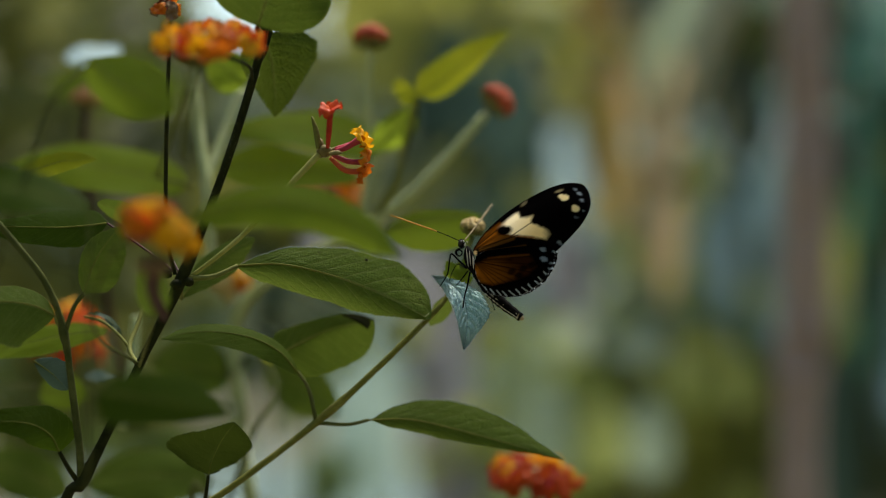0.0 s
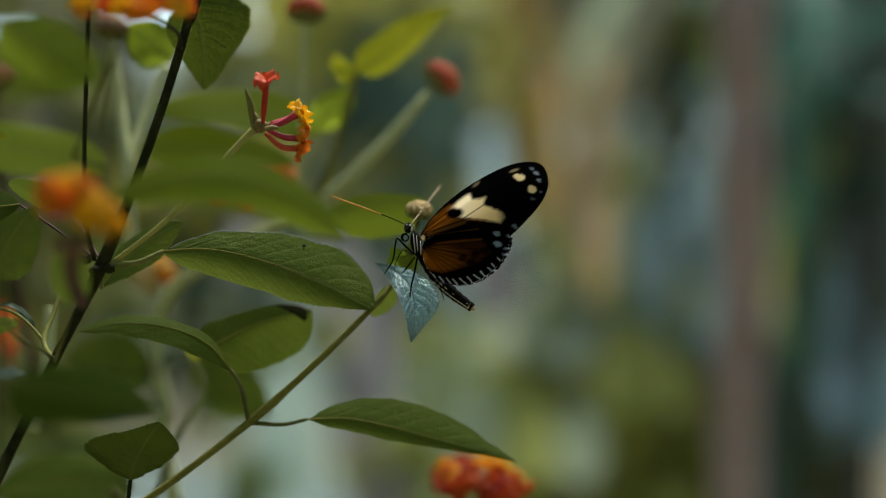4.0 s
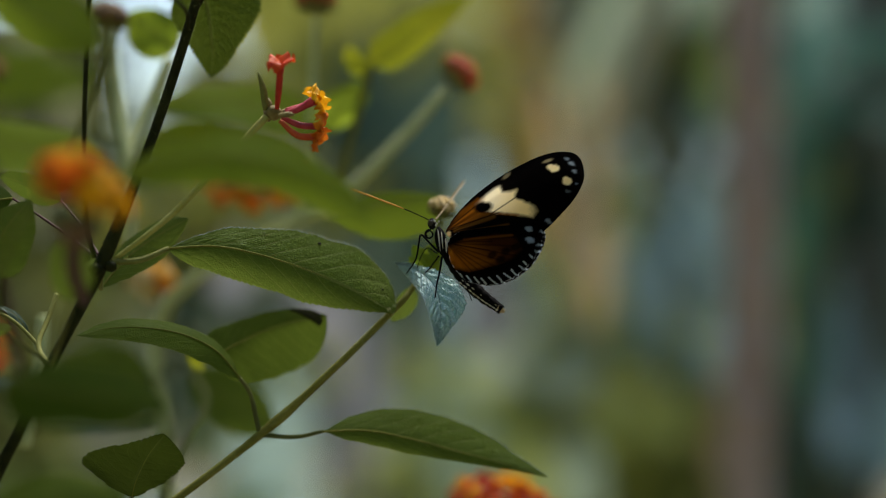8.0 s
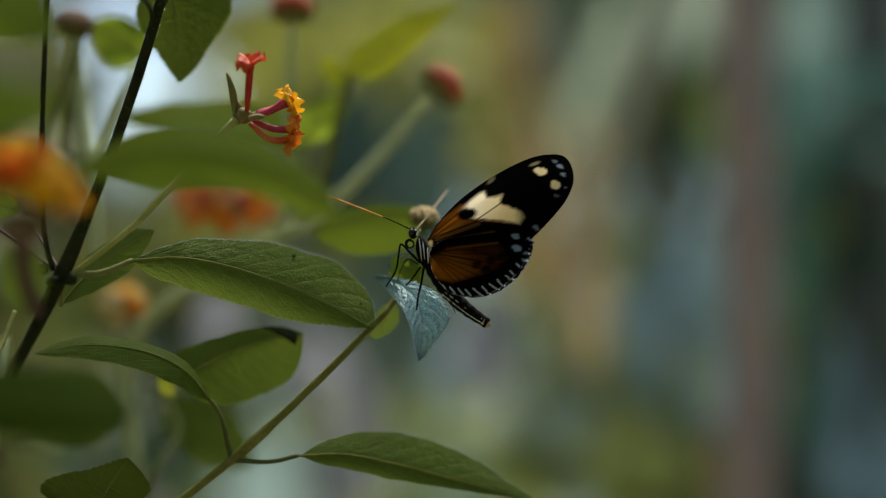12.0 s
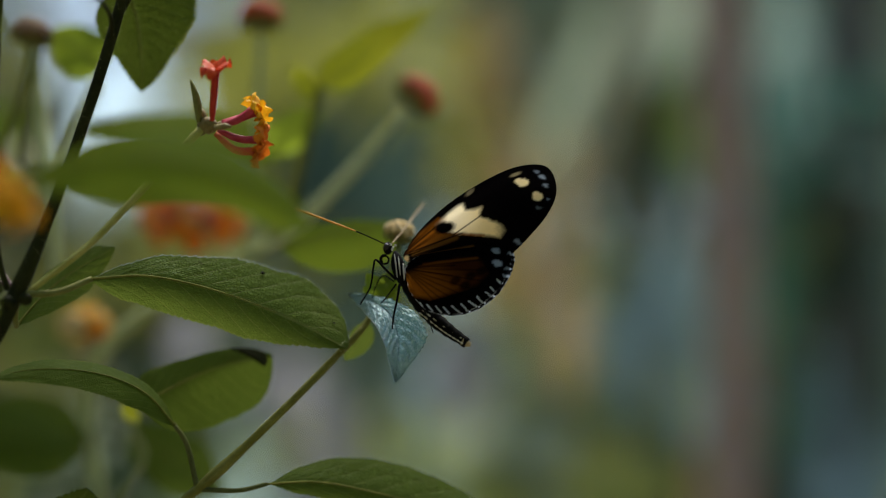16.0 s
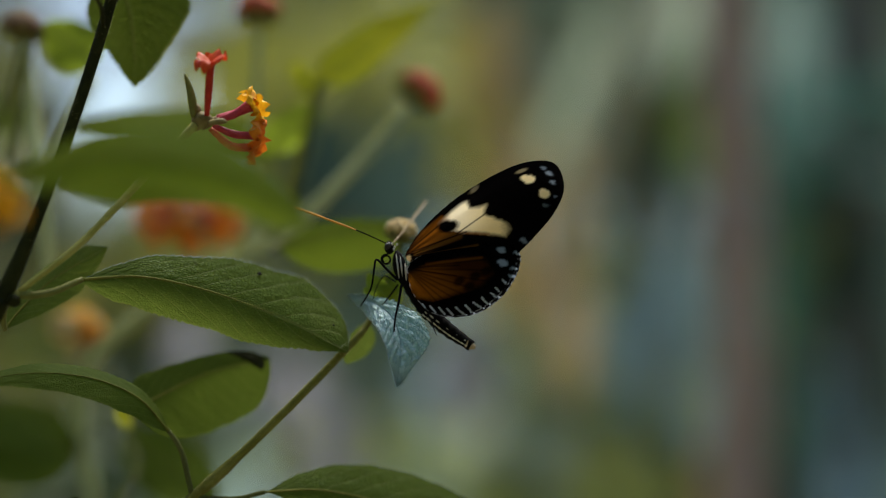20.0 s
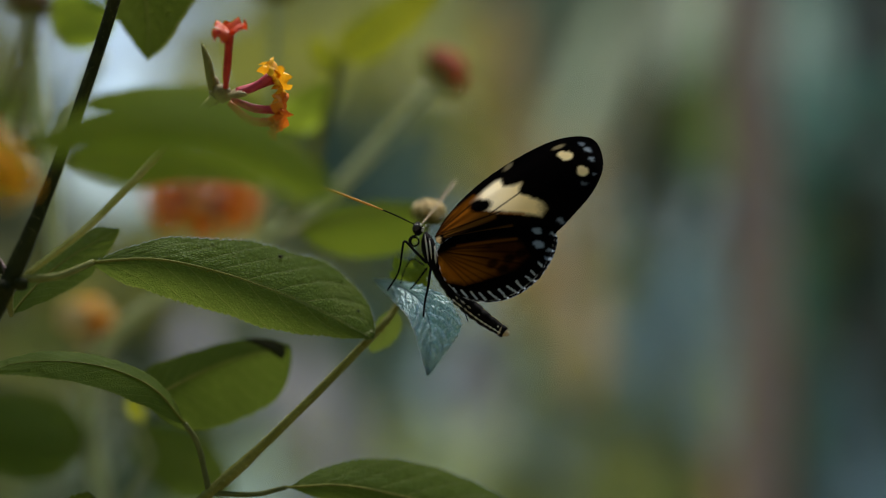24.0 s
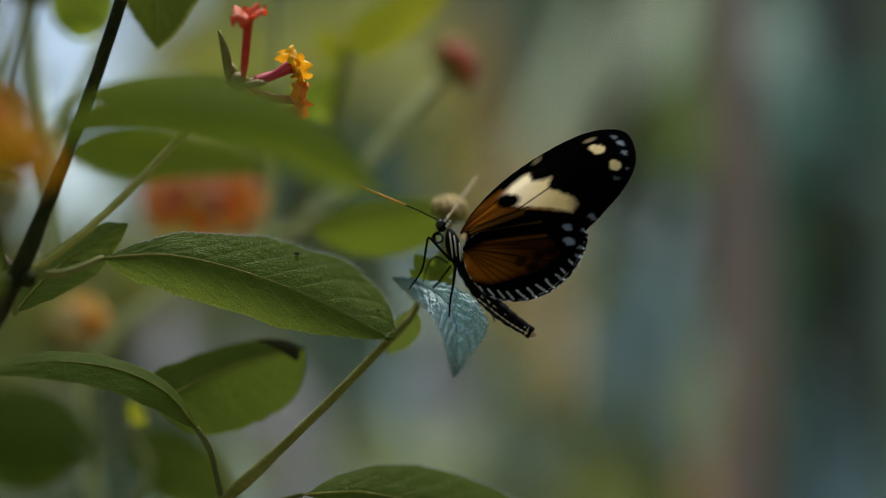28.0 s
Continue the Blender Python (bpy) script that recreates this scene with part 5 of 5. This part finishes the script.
tube_into(bm, spline([V((21.2, -1.0, -18.7)), V((22.2, -1.2, -19.3)), V((23.0, -1.2, -19.6))], 8), lambda u: 0.00118 * (1 - 0.6 * u), 10)
part("tail_tip", bm, BODY_TAN, abdomen)
bm = bmesh.new()
ball_into(bm, V((4.2, 0.0, 3.0)), 0.0013, (0.85, 1.1, 1.15), 0.1, 16, 12)
skull = part("head", bm, BODY_BLACK, butterfly)
for d in (-1.0, 1.1):
    bm = bmesh.new()
    ball_into(bm, V(Vector((4.0, 0.0, 3.1)) + Vector((-0.15, d, 0.1))), 0.0008, (1, 0.7, 1), 0, 14, 10)
    part("eye", bm, EYE, skull)
for p in ((4.8, -1.2, 3.7), (5.3, -1.6, 3.0), (5.1, -1.8, 2.5), (5.9, -0.8, 3.6)):
    bm = bmesh.new()
    ball_into(bm, V(p), 0.00028, (1, 1, 1), 0.2, 8, 6)
    part("white_spot", bm, BODY_WHITE, skull)
# coiled tongue
bm = bmesh.new()
tube_into(bm, [V(Vector((3.4, -0.6, 0.3)) + Vector((math.cos(a) * r, -0.02 * a, math.sin(a) * r))) for a, r in [(1.2 + k * 0.28, 1.15 - k * 0.012) for k in range(34)]], lambda u: 0.00023, 6)
part("proboscis", bm, BODY_BLACK, skull)


def feeler(points, first, second, r):
    pts = spline([V(p) for p in points], 40)
    bm = bmesh.new()
    tube_into(bm, pts[:17], lambda u: r * 0.001, 6)
    ob = part("antenna", bm, first, butterfly)
    bm = bmesh.new()
    tube_into(bm, pts[16:], lambda u: r * 0.001 * (1 + 0.75 * min(1, 5 * u) * min(1, 0.25 + 3 * (1 - u))), 6)
    part("antenna_club", bm, second, ob)


feeler([(3.7, -0.8, 3.8), (-1.9, -3.0, 6.2), (-9.6, -6.0, 8.9), (-17.0, -9.0, 11.5)], BODY_BLACK, ANTENNA_ORANGE, 0.15)
feeler([(5.2, 1.0, 4.2), (8.3, 8.0, 8.0), (11.2, 13.0, 11.9), (13.8, 17.0, 15.3)], BODY_TAN, BODY_TAN, 0.17)


def leg(points, r=0.29):
    bm = bmesh.new()
    tube_into(bm, spline([V(p) for p in points], 24), lambda u: r * 0.001 * (1.1 - 0.5 * u), 7)
    part("leg", bm, BODY_BLACK, butterfly)


leg([(5.8, -1.5, -4.3), (3.4, -3.5, -2.1), (1.2, -4.5, -0.0), (0.6, -4.8, -1.9), (-0.1, -2.0, -6.2), (-2.3, 2.5, -9.8)])
leg([(6.7, -2.0, -5.6), (5.9, -4.5, -9.6), (5.1, -6.5, -12.7), (4.6, -8.5, -16.1)])
leg([(6.1, 1.0, -5.2), (4.0, 1.5, -8.0), (2.4, 1.0, -9.8)], 0.22)
leg([(10.9, -1.0, -9.5), (12.8, -3.0, -12.7), (14.1, -5.0, -16.9)], 0.2)
leg([(5.6, 1.5, -4.6), (3.1, 3.0, -3.2), (1.4, 3.0, -5.5), (0.4, 1.0, -8.5)], 0.16)

# ---------------------------------------------------------------- farther plants
cam.data.dof.use_dof = True
cam.data.dof.focus_object = butterfly
cam.data.dof.aperture_fstop = 2.9


def trunk(name, points, r0, r1, material, label, category="tree trunk"):
    bm = bmesh.new()
    tube_into(bm, spline([V(p) for p in points], 40), lambda u: 0.001 * (r0 + (r1 - r0) * u) * (1 + 0.05 * math.sin(u * 50)), 18, 0.15)
    t = thing(name, V(points[0]), label, category)
    part("trunk", bm, material, t)
    line = spline([V(p) for p in points], 40)
    for k in range(4, 40, 3):
        bm = bmesh.new()
        d = (line[k] - line[k - 1]) * 0.12
        tube_into(bm, [line[k] - d, line[k], line[k] + d], lambda u: 0.00104 * (r0 + (r1 - r0) * k / 40) * (1 + 0.03 * math.sin(3.14 * u)), 18, 0.1)
        part("bark_ring", bm, material, t)
    return t


trunk("slim_tree", [(212.9, 520.0, -1100.0), (212.9, 520.0, -161.2), (215.8, 520.0, -58.2), (216.2, 520.0, 79.0), (215.4, 520.0, 250.4), (245.4, 540.0, 900.0)], 15.9, 14.3, BARK, "slim grey-brown tree trunk")
trunk("slim_tree", [(420, 900, -1100), (387.3, 900.0, -224.3), (395.6, 900.0, -82.0), (411.2, 900.0, 60.5), (420.7, 900.0, 345.2)], 26, 22, BARK_DARK, "dark slim tree trunk")


def big_leaf(parent, base, tip, width, face, material, sag=0, wide_at=0.5):
    b = Vector(base) if base[2] < tip[2] else Vector(tip)
    foot = parent.matrix_basis.translation
    bm = bmesh.new()
    low = V((b.x, b.y, max(-1000, b.z - 350)))
    tube_into(bm, spline([foot, foot.lerp(low, 0.5) + Vector((0, 0, 0.05)), low, V(b)], 16), lambda u: 0.0025 * (1 - 0.5 * u), 6)
    part("leaf_stalk", bm, STEM_MID, parent)
    bm = bmesh.new()
    blade_into(bm, V(base), V(tip), width * 0.001, face, sag * 0.001, -0.15, 0.15, random.random() * 9, n=28, half=4, teeth=0, quilt=0.001, wide_at=wide_at)
    return part("leaf", bm, material, parent)


palm = thing("palm", V((230, 1000, -1100)), "palm with tan leaf stalks and drying fronds", "palm")
for pts, r, mat in (([(161.8, 950.0, -127.4), (177.2, 950.0, 61.7), (209.2, 950.0, 148.7), (269.0, 950.0, 298.0), (315.2, 950.0, 426.8)], 14, CANE), ([(183.9, 900.0, -220.7), (176.4, 900.0, -29.5), (164.3, 900.0, 90.0), (135.4, 900.0, 238.0)], 9, CANE)):
    stem(palm, [(230, 1000, -1100), *pts], r, r * 0.8, mat, "leaf_stalk", n=40)
for a, b, w, mat in (
        ((118.7, 930.0, 272.3), (120.0, 820.0, 89.5), 44, DRY), ((117.7, 880, 146.3), (125.2, 940, 286.0), 40, DRY), ((164.2, 1037.0, 171.9), (156.9, 834.0, -18.8), 36, TAN), ((128.0, 800.0, 10.0), (130.0, 960.0, 200.0), 30, DRY), ((163.8, 780.0, -43.7), (201.4, 1017.0, 194.6), 20, TAN),
        ((105.1, 1100.0, 304.4), (116.2, 1100.0, 167.9), 60, BROAD_OLIVE), ((28.7, 1100.0, 304.4), (-4.0, 1100.0, 189.7), 90, BROAD_OLIVE), ((-65.1, 1000.0, 285.6), (-85.5, 1000.0, 157.6), 90, BROAD_OLIVE),
        ((333.2, 1145.0, 200.8), (376.9, 1364.0, 456.2), 60, PALE_LEAF)):
    big_leaf(palm, a, b, w, (0, -1, 0.3), mat)

CLUMPS = [(-40, "low plant with mauve-grey and pale leaves"), (75, "plant with slate and pale blue leaves"), (165, "bushy plant with pale and light green leaves"), (245, "tall plant with blue-green leaves"),
          (310, "tall plant with slate and olive leaves"), (390, "tall plant with long blue-green leaves"), (450, "plant with long slate-blue leaves")]
broad_plants = [(x, thing("broad_leaved_plant", V((x, 1000, -1100)), label, "plant", "broad-leaved plants behind the shrubs")) for x, label in CLUMPS]
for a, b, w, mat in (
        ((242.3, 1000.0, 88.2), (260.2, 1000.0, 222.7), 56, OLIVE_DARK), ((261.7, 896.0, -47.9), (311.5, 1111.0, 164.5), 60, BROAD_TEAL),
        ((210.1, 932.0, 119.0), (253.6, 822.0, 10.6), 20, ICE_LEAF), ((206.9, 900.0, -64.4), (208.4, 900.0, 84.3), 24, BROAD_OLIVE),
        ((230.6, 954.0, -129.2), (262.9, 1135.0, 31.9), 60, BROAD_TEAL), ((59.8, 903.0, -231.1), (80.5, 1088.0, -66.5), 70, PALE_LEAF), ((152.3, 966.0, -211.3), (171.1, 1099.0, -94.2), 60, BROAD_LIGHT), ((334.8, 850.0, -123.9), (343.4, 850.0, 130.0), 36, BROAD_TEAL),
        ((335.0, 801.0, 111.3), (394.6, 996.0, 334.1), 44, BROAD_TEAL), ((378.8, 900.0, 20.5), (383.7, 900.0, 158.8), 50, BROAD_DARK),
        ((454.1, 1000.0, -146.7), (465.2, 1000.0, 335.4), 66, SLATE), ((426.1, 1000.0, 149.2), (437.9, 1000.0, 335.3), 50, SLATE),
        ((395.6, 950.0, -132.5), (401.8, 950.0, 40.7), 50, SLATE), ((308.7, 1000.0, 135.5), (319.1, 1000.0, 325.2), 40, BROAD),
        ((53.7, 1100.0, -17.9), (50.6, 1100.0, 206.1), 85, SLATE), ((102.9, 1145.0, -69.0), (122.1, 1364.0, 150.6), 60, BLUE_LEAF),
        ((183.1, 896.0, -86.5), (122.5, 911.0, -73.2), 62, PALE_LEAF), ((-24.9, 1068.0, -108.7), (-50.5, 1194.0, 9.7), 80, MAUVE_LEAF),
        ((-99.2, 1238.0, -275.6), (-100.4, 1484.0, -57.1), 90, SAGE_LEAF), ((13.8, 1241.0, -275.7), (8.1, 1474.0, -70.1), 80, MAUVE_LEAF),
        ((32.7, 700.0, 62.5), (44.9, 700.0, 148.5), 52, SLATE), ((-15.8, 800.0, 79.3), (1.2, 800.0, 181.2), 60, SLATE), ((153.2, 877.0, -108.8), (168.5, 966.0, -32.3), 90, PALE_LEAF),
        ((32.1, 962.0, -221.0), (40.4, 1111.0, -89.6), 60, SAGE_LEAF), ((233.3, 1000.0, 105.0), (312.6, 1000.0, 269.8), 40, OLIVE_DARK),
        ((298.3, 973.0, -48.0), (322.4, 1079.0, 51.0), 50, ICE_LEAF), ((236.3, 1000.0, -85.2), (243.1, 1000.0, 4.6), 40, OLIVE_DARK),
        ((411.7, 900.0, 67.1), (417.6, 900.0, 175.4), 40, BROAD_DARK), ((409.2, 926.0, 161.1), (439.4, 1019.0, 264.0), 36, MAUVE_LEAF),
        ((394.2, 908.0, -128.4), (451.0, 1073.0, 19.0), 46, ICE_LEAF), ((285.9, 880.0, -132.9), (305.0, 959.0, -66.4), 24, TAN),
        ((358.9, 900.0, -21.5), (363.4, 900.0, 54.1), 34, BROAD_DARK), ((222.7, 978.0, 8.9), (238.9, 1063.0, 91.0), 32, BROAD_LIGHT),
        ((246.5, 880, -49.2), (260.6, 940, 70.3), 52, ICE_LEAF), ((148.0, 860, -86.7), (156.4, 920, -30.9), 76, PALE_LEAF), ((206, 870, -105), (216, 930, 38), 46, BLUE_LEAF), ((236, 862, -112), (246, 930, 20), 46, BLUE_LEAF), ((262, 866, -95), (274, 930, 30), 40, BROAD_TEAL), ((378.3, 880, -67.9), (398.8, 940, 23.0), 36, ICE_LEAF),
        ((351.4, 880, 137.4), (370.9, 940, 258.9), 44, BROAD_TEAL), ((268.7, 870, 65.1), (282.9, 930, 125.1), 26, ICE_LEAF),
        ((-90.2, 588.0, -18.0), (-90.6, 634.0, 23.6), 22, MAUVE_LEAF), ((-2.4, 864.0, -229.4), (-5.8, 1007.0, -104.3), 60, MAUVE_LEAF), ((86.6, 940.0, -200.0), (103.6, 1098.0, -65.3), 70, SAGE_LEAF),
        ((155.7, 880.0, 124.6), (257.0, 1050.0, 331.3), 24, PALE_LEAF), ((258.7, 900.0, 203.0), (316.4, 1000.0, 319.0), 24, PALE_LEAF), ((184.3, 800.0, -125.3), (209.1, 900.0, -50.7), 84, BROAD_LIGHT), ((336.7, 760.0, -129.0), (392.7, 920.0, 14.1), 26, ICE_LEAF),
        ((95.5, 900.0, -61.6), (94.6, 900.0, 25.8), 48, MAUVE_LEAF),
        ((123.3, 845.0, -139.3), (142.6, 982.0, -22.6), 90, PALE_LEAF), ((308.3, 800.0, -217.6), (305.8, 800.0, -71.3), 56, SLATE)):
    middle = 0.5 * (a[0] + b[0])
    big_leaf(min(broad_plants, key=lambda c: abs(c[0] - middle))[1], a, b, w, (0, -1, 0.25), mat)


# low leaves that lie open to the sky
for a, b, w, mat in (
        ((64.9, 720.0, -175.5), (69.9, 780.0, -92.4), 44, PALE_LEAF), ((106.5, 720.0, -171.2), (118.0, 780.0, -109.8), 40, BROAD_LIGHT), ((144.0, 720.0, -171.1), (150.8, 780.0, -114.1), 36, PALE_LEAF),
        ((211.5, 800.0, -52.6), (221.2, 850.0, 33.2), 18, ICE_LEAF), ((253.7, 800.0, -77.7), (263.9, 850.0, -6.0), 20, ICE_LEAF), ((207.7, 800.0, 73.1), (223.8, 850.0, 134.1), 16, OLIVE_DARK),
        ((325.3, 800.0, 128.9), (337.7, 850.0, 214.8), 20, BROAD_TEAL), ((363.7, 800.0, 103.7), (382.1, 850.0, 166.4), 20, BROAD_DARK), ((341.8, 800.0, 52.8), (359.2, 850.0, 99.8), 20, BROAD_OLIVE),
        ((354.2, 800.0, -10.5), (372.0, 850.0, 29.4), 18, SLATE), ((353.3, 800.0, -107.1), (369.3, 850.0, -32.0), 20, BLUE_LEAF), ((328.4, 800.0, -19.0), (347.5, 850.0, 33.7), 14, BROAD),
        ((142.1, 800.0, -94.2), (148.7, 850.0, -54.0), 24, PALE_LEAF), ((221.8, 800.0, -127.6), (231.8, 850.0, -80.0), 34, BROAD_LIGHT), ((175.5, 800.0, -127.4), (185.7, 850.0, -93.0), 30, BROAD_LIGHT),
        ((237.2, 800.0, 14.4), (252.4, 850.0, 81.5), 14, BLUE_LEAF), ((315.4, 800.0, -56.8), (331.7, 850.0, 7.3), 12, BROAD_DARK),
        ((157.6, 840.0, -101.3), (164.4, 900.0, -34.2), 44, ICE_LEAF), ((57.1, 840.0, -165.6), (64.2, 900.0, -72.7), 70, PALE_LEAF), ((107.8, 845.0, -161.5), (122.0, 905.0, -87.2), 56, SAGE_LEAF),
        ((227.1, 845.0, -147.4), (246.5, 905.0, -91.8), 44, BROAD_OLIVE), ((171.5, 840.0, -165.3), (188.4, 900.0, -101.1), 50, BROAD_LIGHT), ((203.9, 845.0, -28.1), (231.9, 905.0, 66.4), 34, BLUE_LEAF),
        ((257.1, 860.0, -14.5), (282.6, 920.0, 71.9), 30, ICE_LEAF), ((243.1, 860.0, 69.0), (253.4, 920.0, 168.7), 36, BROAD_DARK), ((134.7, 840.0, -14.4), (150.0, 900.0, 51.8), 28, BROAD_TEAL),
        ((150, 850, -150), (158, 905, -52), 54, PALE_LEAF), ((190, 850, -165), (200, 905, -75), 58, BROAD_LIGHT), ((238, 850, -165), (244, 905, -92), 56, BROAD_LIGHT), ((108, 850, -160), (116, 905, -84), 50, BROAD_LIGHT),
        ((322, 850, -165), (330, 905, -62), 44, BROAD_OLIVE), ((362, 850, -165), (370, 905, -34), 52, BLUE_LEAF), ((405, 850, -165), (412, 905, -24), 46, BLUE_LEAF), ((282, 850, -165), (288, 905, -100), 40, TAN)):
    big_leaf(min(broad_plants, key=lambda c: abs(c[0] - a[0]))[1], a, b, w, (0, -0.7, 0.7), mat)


def undergrowth(name, seed, spots, label):
    """Loose foliage round the given centres (mm): many small blades in one mesh."""
    rng = random.Random(seed)
    for k, (c, r, mat, n, size) in enumerate(spots):
        bm = bmesh.new()
        tube_into(bm, spline([V((c[0] * 0.97, c[1] * 1.03, -1105)), V((c[0] * 1.01, c[1], -500)), V(c)], 16), lambda u: 0.003 * (1 - 0.6 * u), 6)
        for i in range(6):
            e = Vector(c) + Vector((rng.gauss(0, 1), rng.gauss(0, 1) * 0.6, rng.gauss(0, 1))) * r * 0.45
            tube_into(bm, spline([V(Vector(c) - Vector((0, 0, r * 0.6))), V(Vector(c).lerp(e, 0.5)), V(e)], 6), lambda u: 0.0015 * (1 - 0.7 * u), 5)
        for i in range(n):
            d = Vector((rng.gauss(0, 1), rng.gauss(0, 1) * 0.6, rng.gauss(0, 1))) * r * 0.5
            p = Vector(c) + d
            t = p + Vector((rng.uniform(-1, 1), rng.uniform(-0.6, 0.6), rng.uniform(-0.9, 0.9))).normalized() * size * rng.uniform(0.6, 1.3)
            blade_into(bm, V(p), V(t), size * 0.00045, (rng.uniform(-0.4, 0.4), -0.8, rng.uniform(0.1, 0.9)), size * 0.0001, -0.1, 0.1, i, n=8, half=2, teeth=0, quilt=0.0)
        tagged(part(name, bm, mat, None), label, "foliage", kind="stuff")


undergrowth("undergrowth", 5, [
    ((131.2, 900.0, -153.8), 130, BROAD_LIGHT, 120, 60),
    ((227.3, 1000.0, -175.1), 140, BROAD_LIGHT, 120, 70),
    ((378.3, 1100.0, -88.4), 120, BROAD_OLIVE, 70, 70),
    ((25.6, 900.0, 180.7), 130, BROAD_OLIVE, 60, 60),
    ((-54.8, 1000.0, 203.7), 130, BROAD_OLIVE, 60, 60),
    ((-280.4, 600.0, 142.7), 90, OLIVE_MID, 90, 50),
    ((-280.3, 600.0, -23.1), 120, OLIVE_MID, 110, 55),
    ((-248.4, 700.0, -132.3), 110, BROAD, 70, 55),
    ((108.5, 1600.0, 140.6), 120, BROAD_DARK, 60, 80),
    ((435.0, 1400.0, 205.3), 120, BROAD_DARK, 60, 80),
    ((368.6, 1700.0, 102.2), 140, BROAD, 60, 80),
    # blades added across the sky opening only to dim it
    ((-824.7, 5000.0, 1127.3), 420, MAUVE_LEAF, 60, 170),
    # two clumps of pale blue blades: highlights of glossy leaves, painted in
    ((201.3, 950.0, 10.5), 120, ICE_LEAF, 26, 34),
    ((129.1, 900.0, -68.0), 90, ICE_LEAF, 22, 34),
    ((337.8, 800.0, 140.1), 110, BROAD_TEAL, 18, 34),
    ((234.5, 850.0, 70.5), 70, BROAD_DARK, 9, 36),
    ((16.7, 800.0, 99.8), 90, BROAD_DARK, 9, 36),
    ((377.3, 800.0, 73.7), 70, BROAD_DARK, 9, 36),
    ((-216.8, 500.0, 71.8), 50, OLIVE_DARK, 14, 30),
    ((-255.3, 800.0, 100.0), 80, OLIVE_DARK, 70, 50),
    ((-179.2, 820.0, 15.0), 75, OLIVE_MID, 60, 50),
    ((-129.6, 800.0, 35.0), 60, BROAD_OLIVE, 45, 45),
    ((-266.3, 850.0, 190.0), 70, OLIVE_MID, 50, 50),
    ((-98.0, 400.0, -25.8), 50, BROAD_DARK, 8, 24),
], "loose background foliage, with painted highlights and blades that dim the sky")


def motions():
    pass


motions()
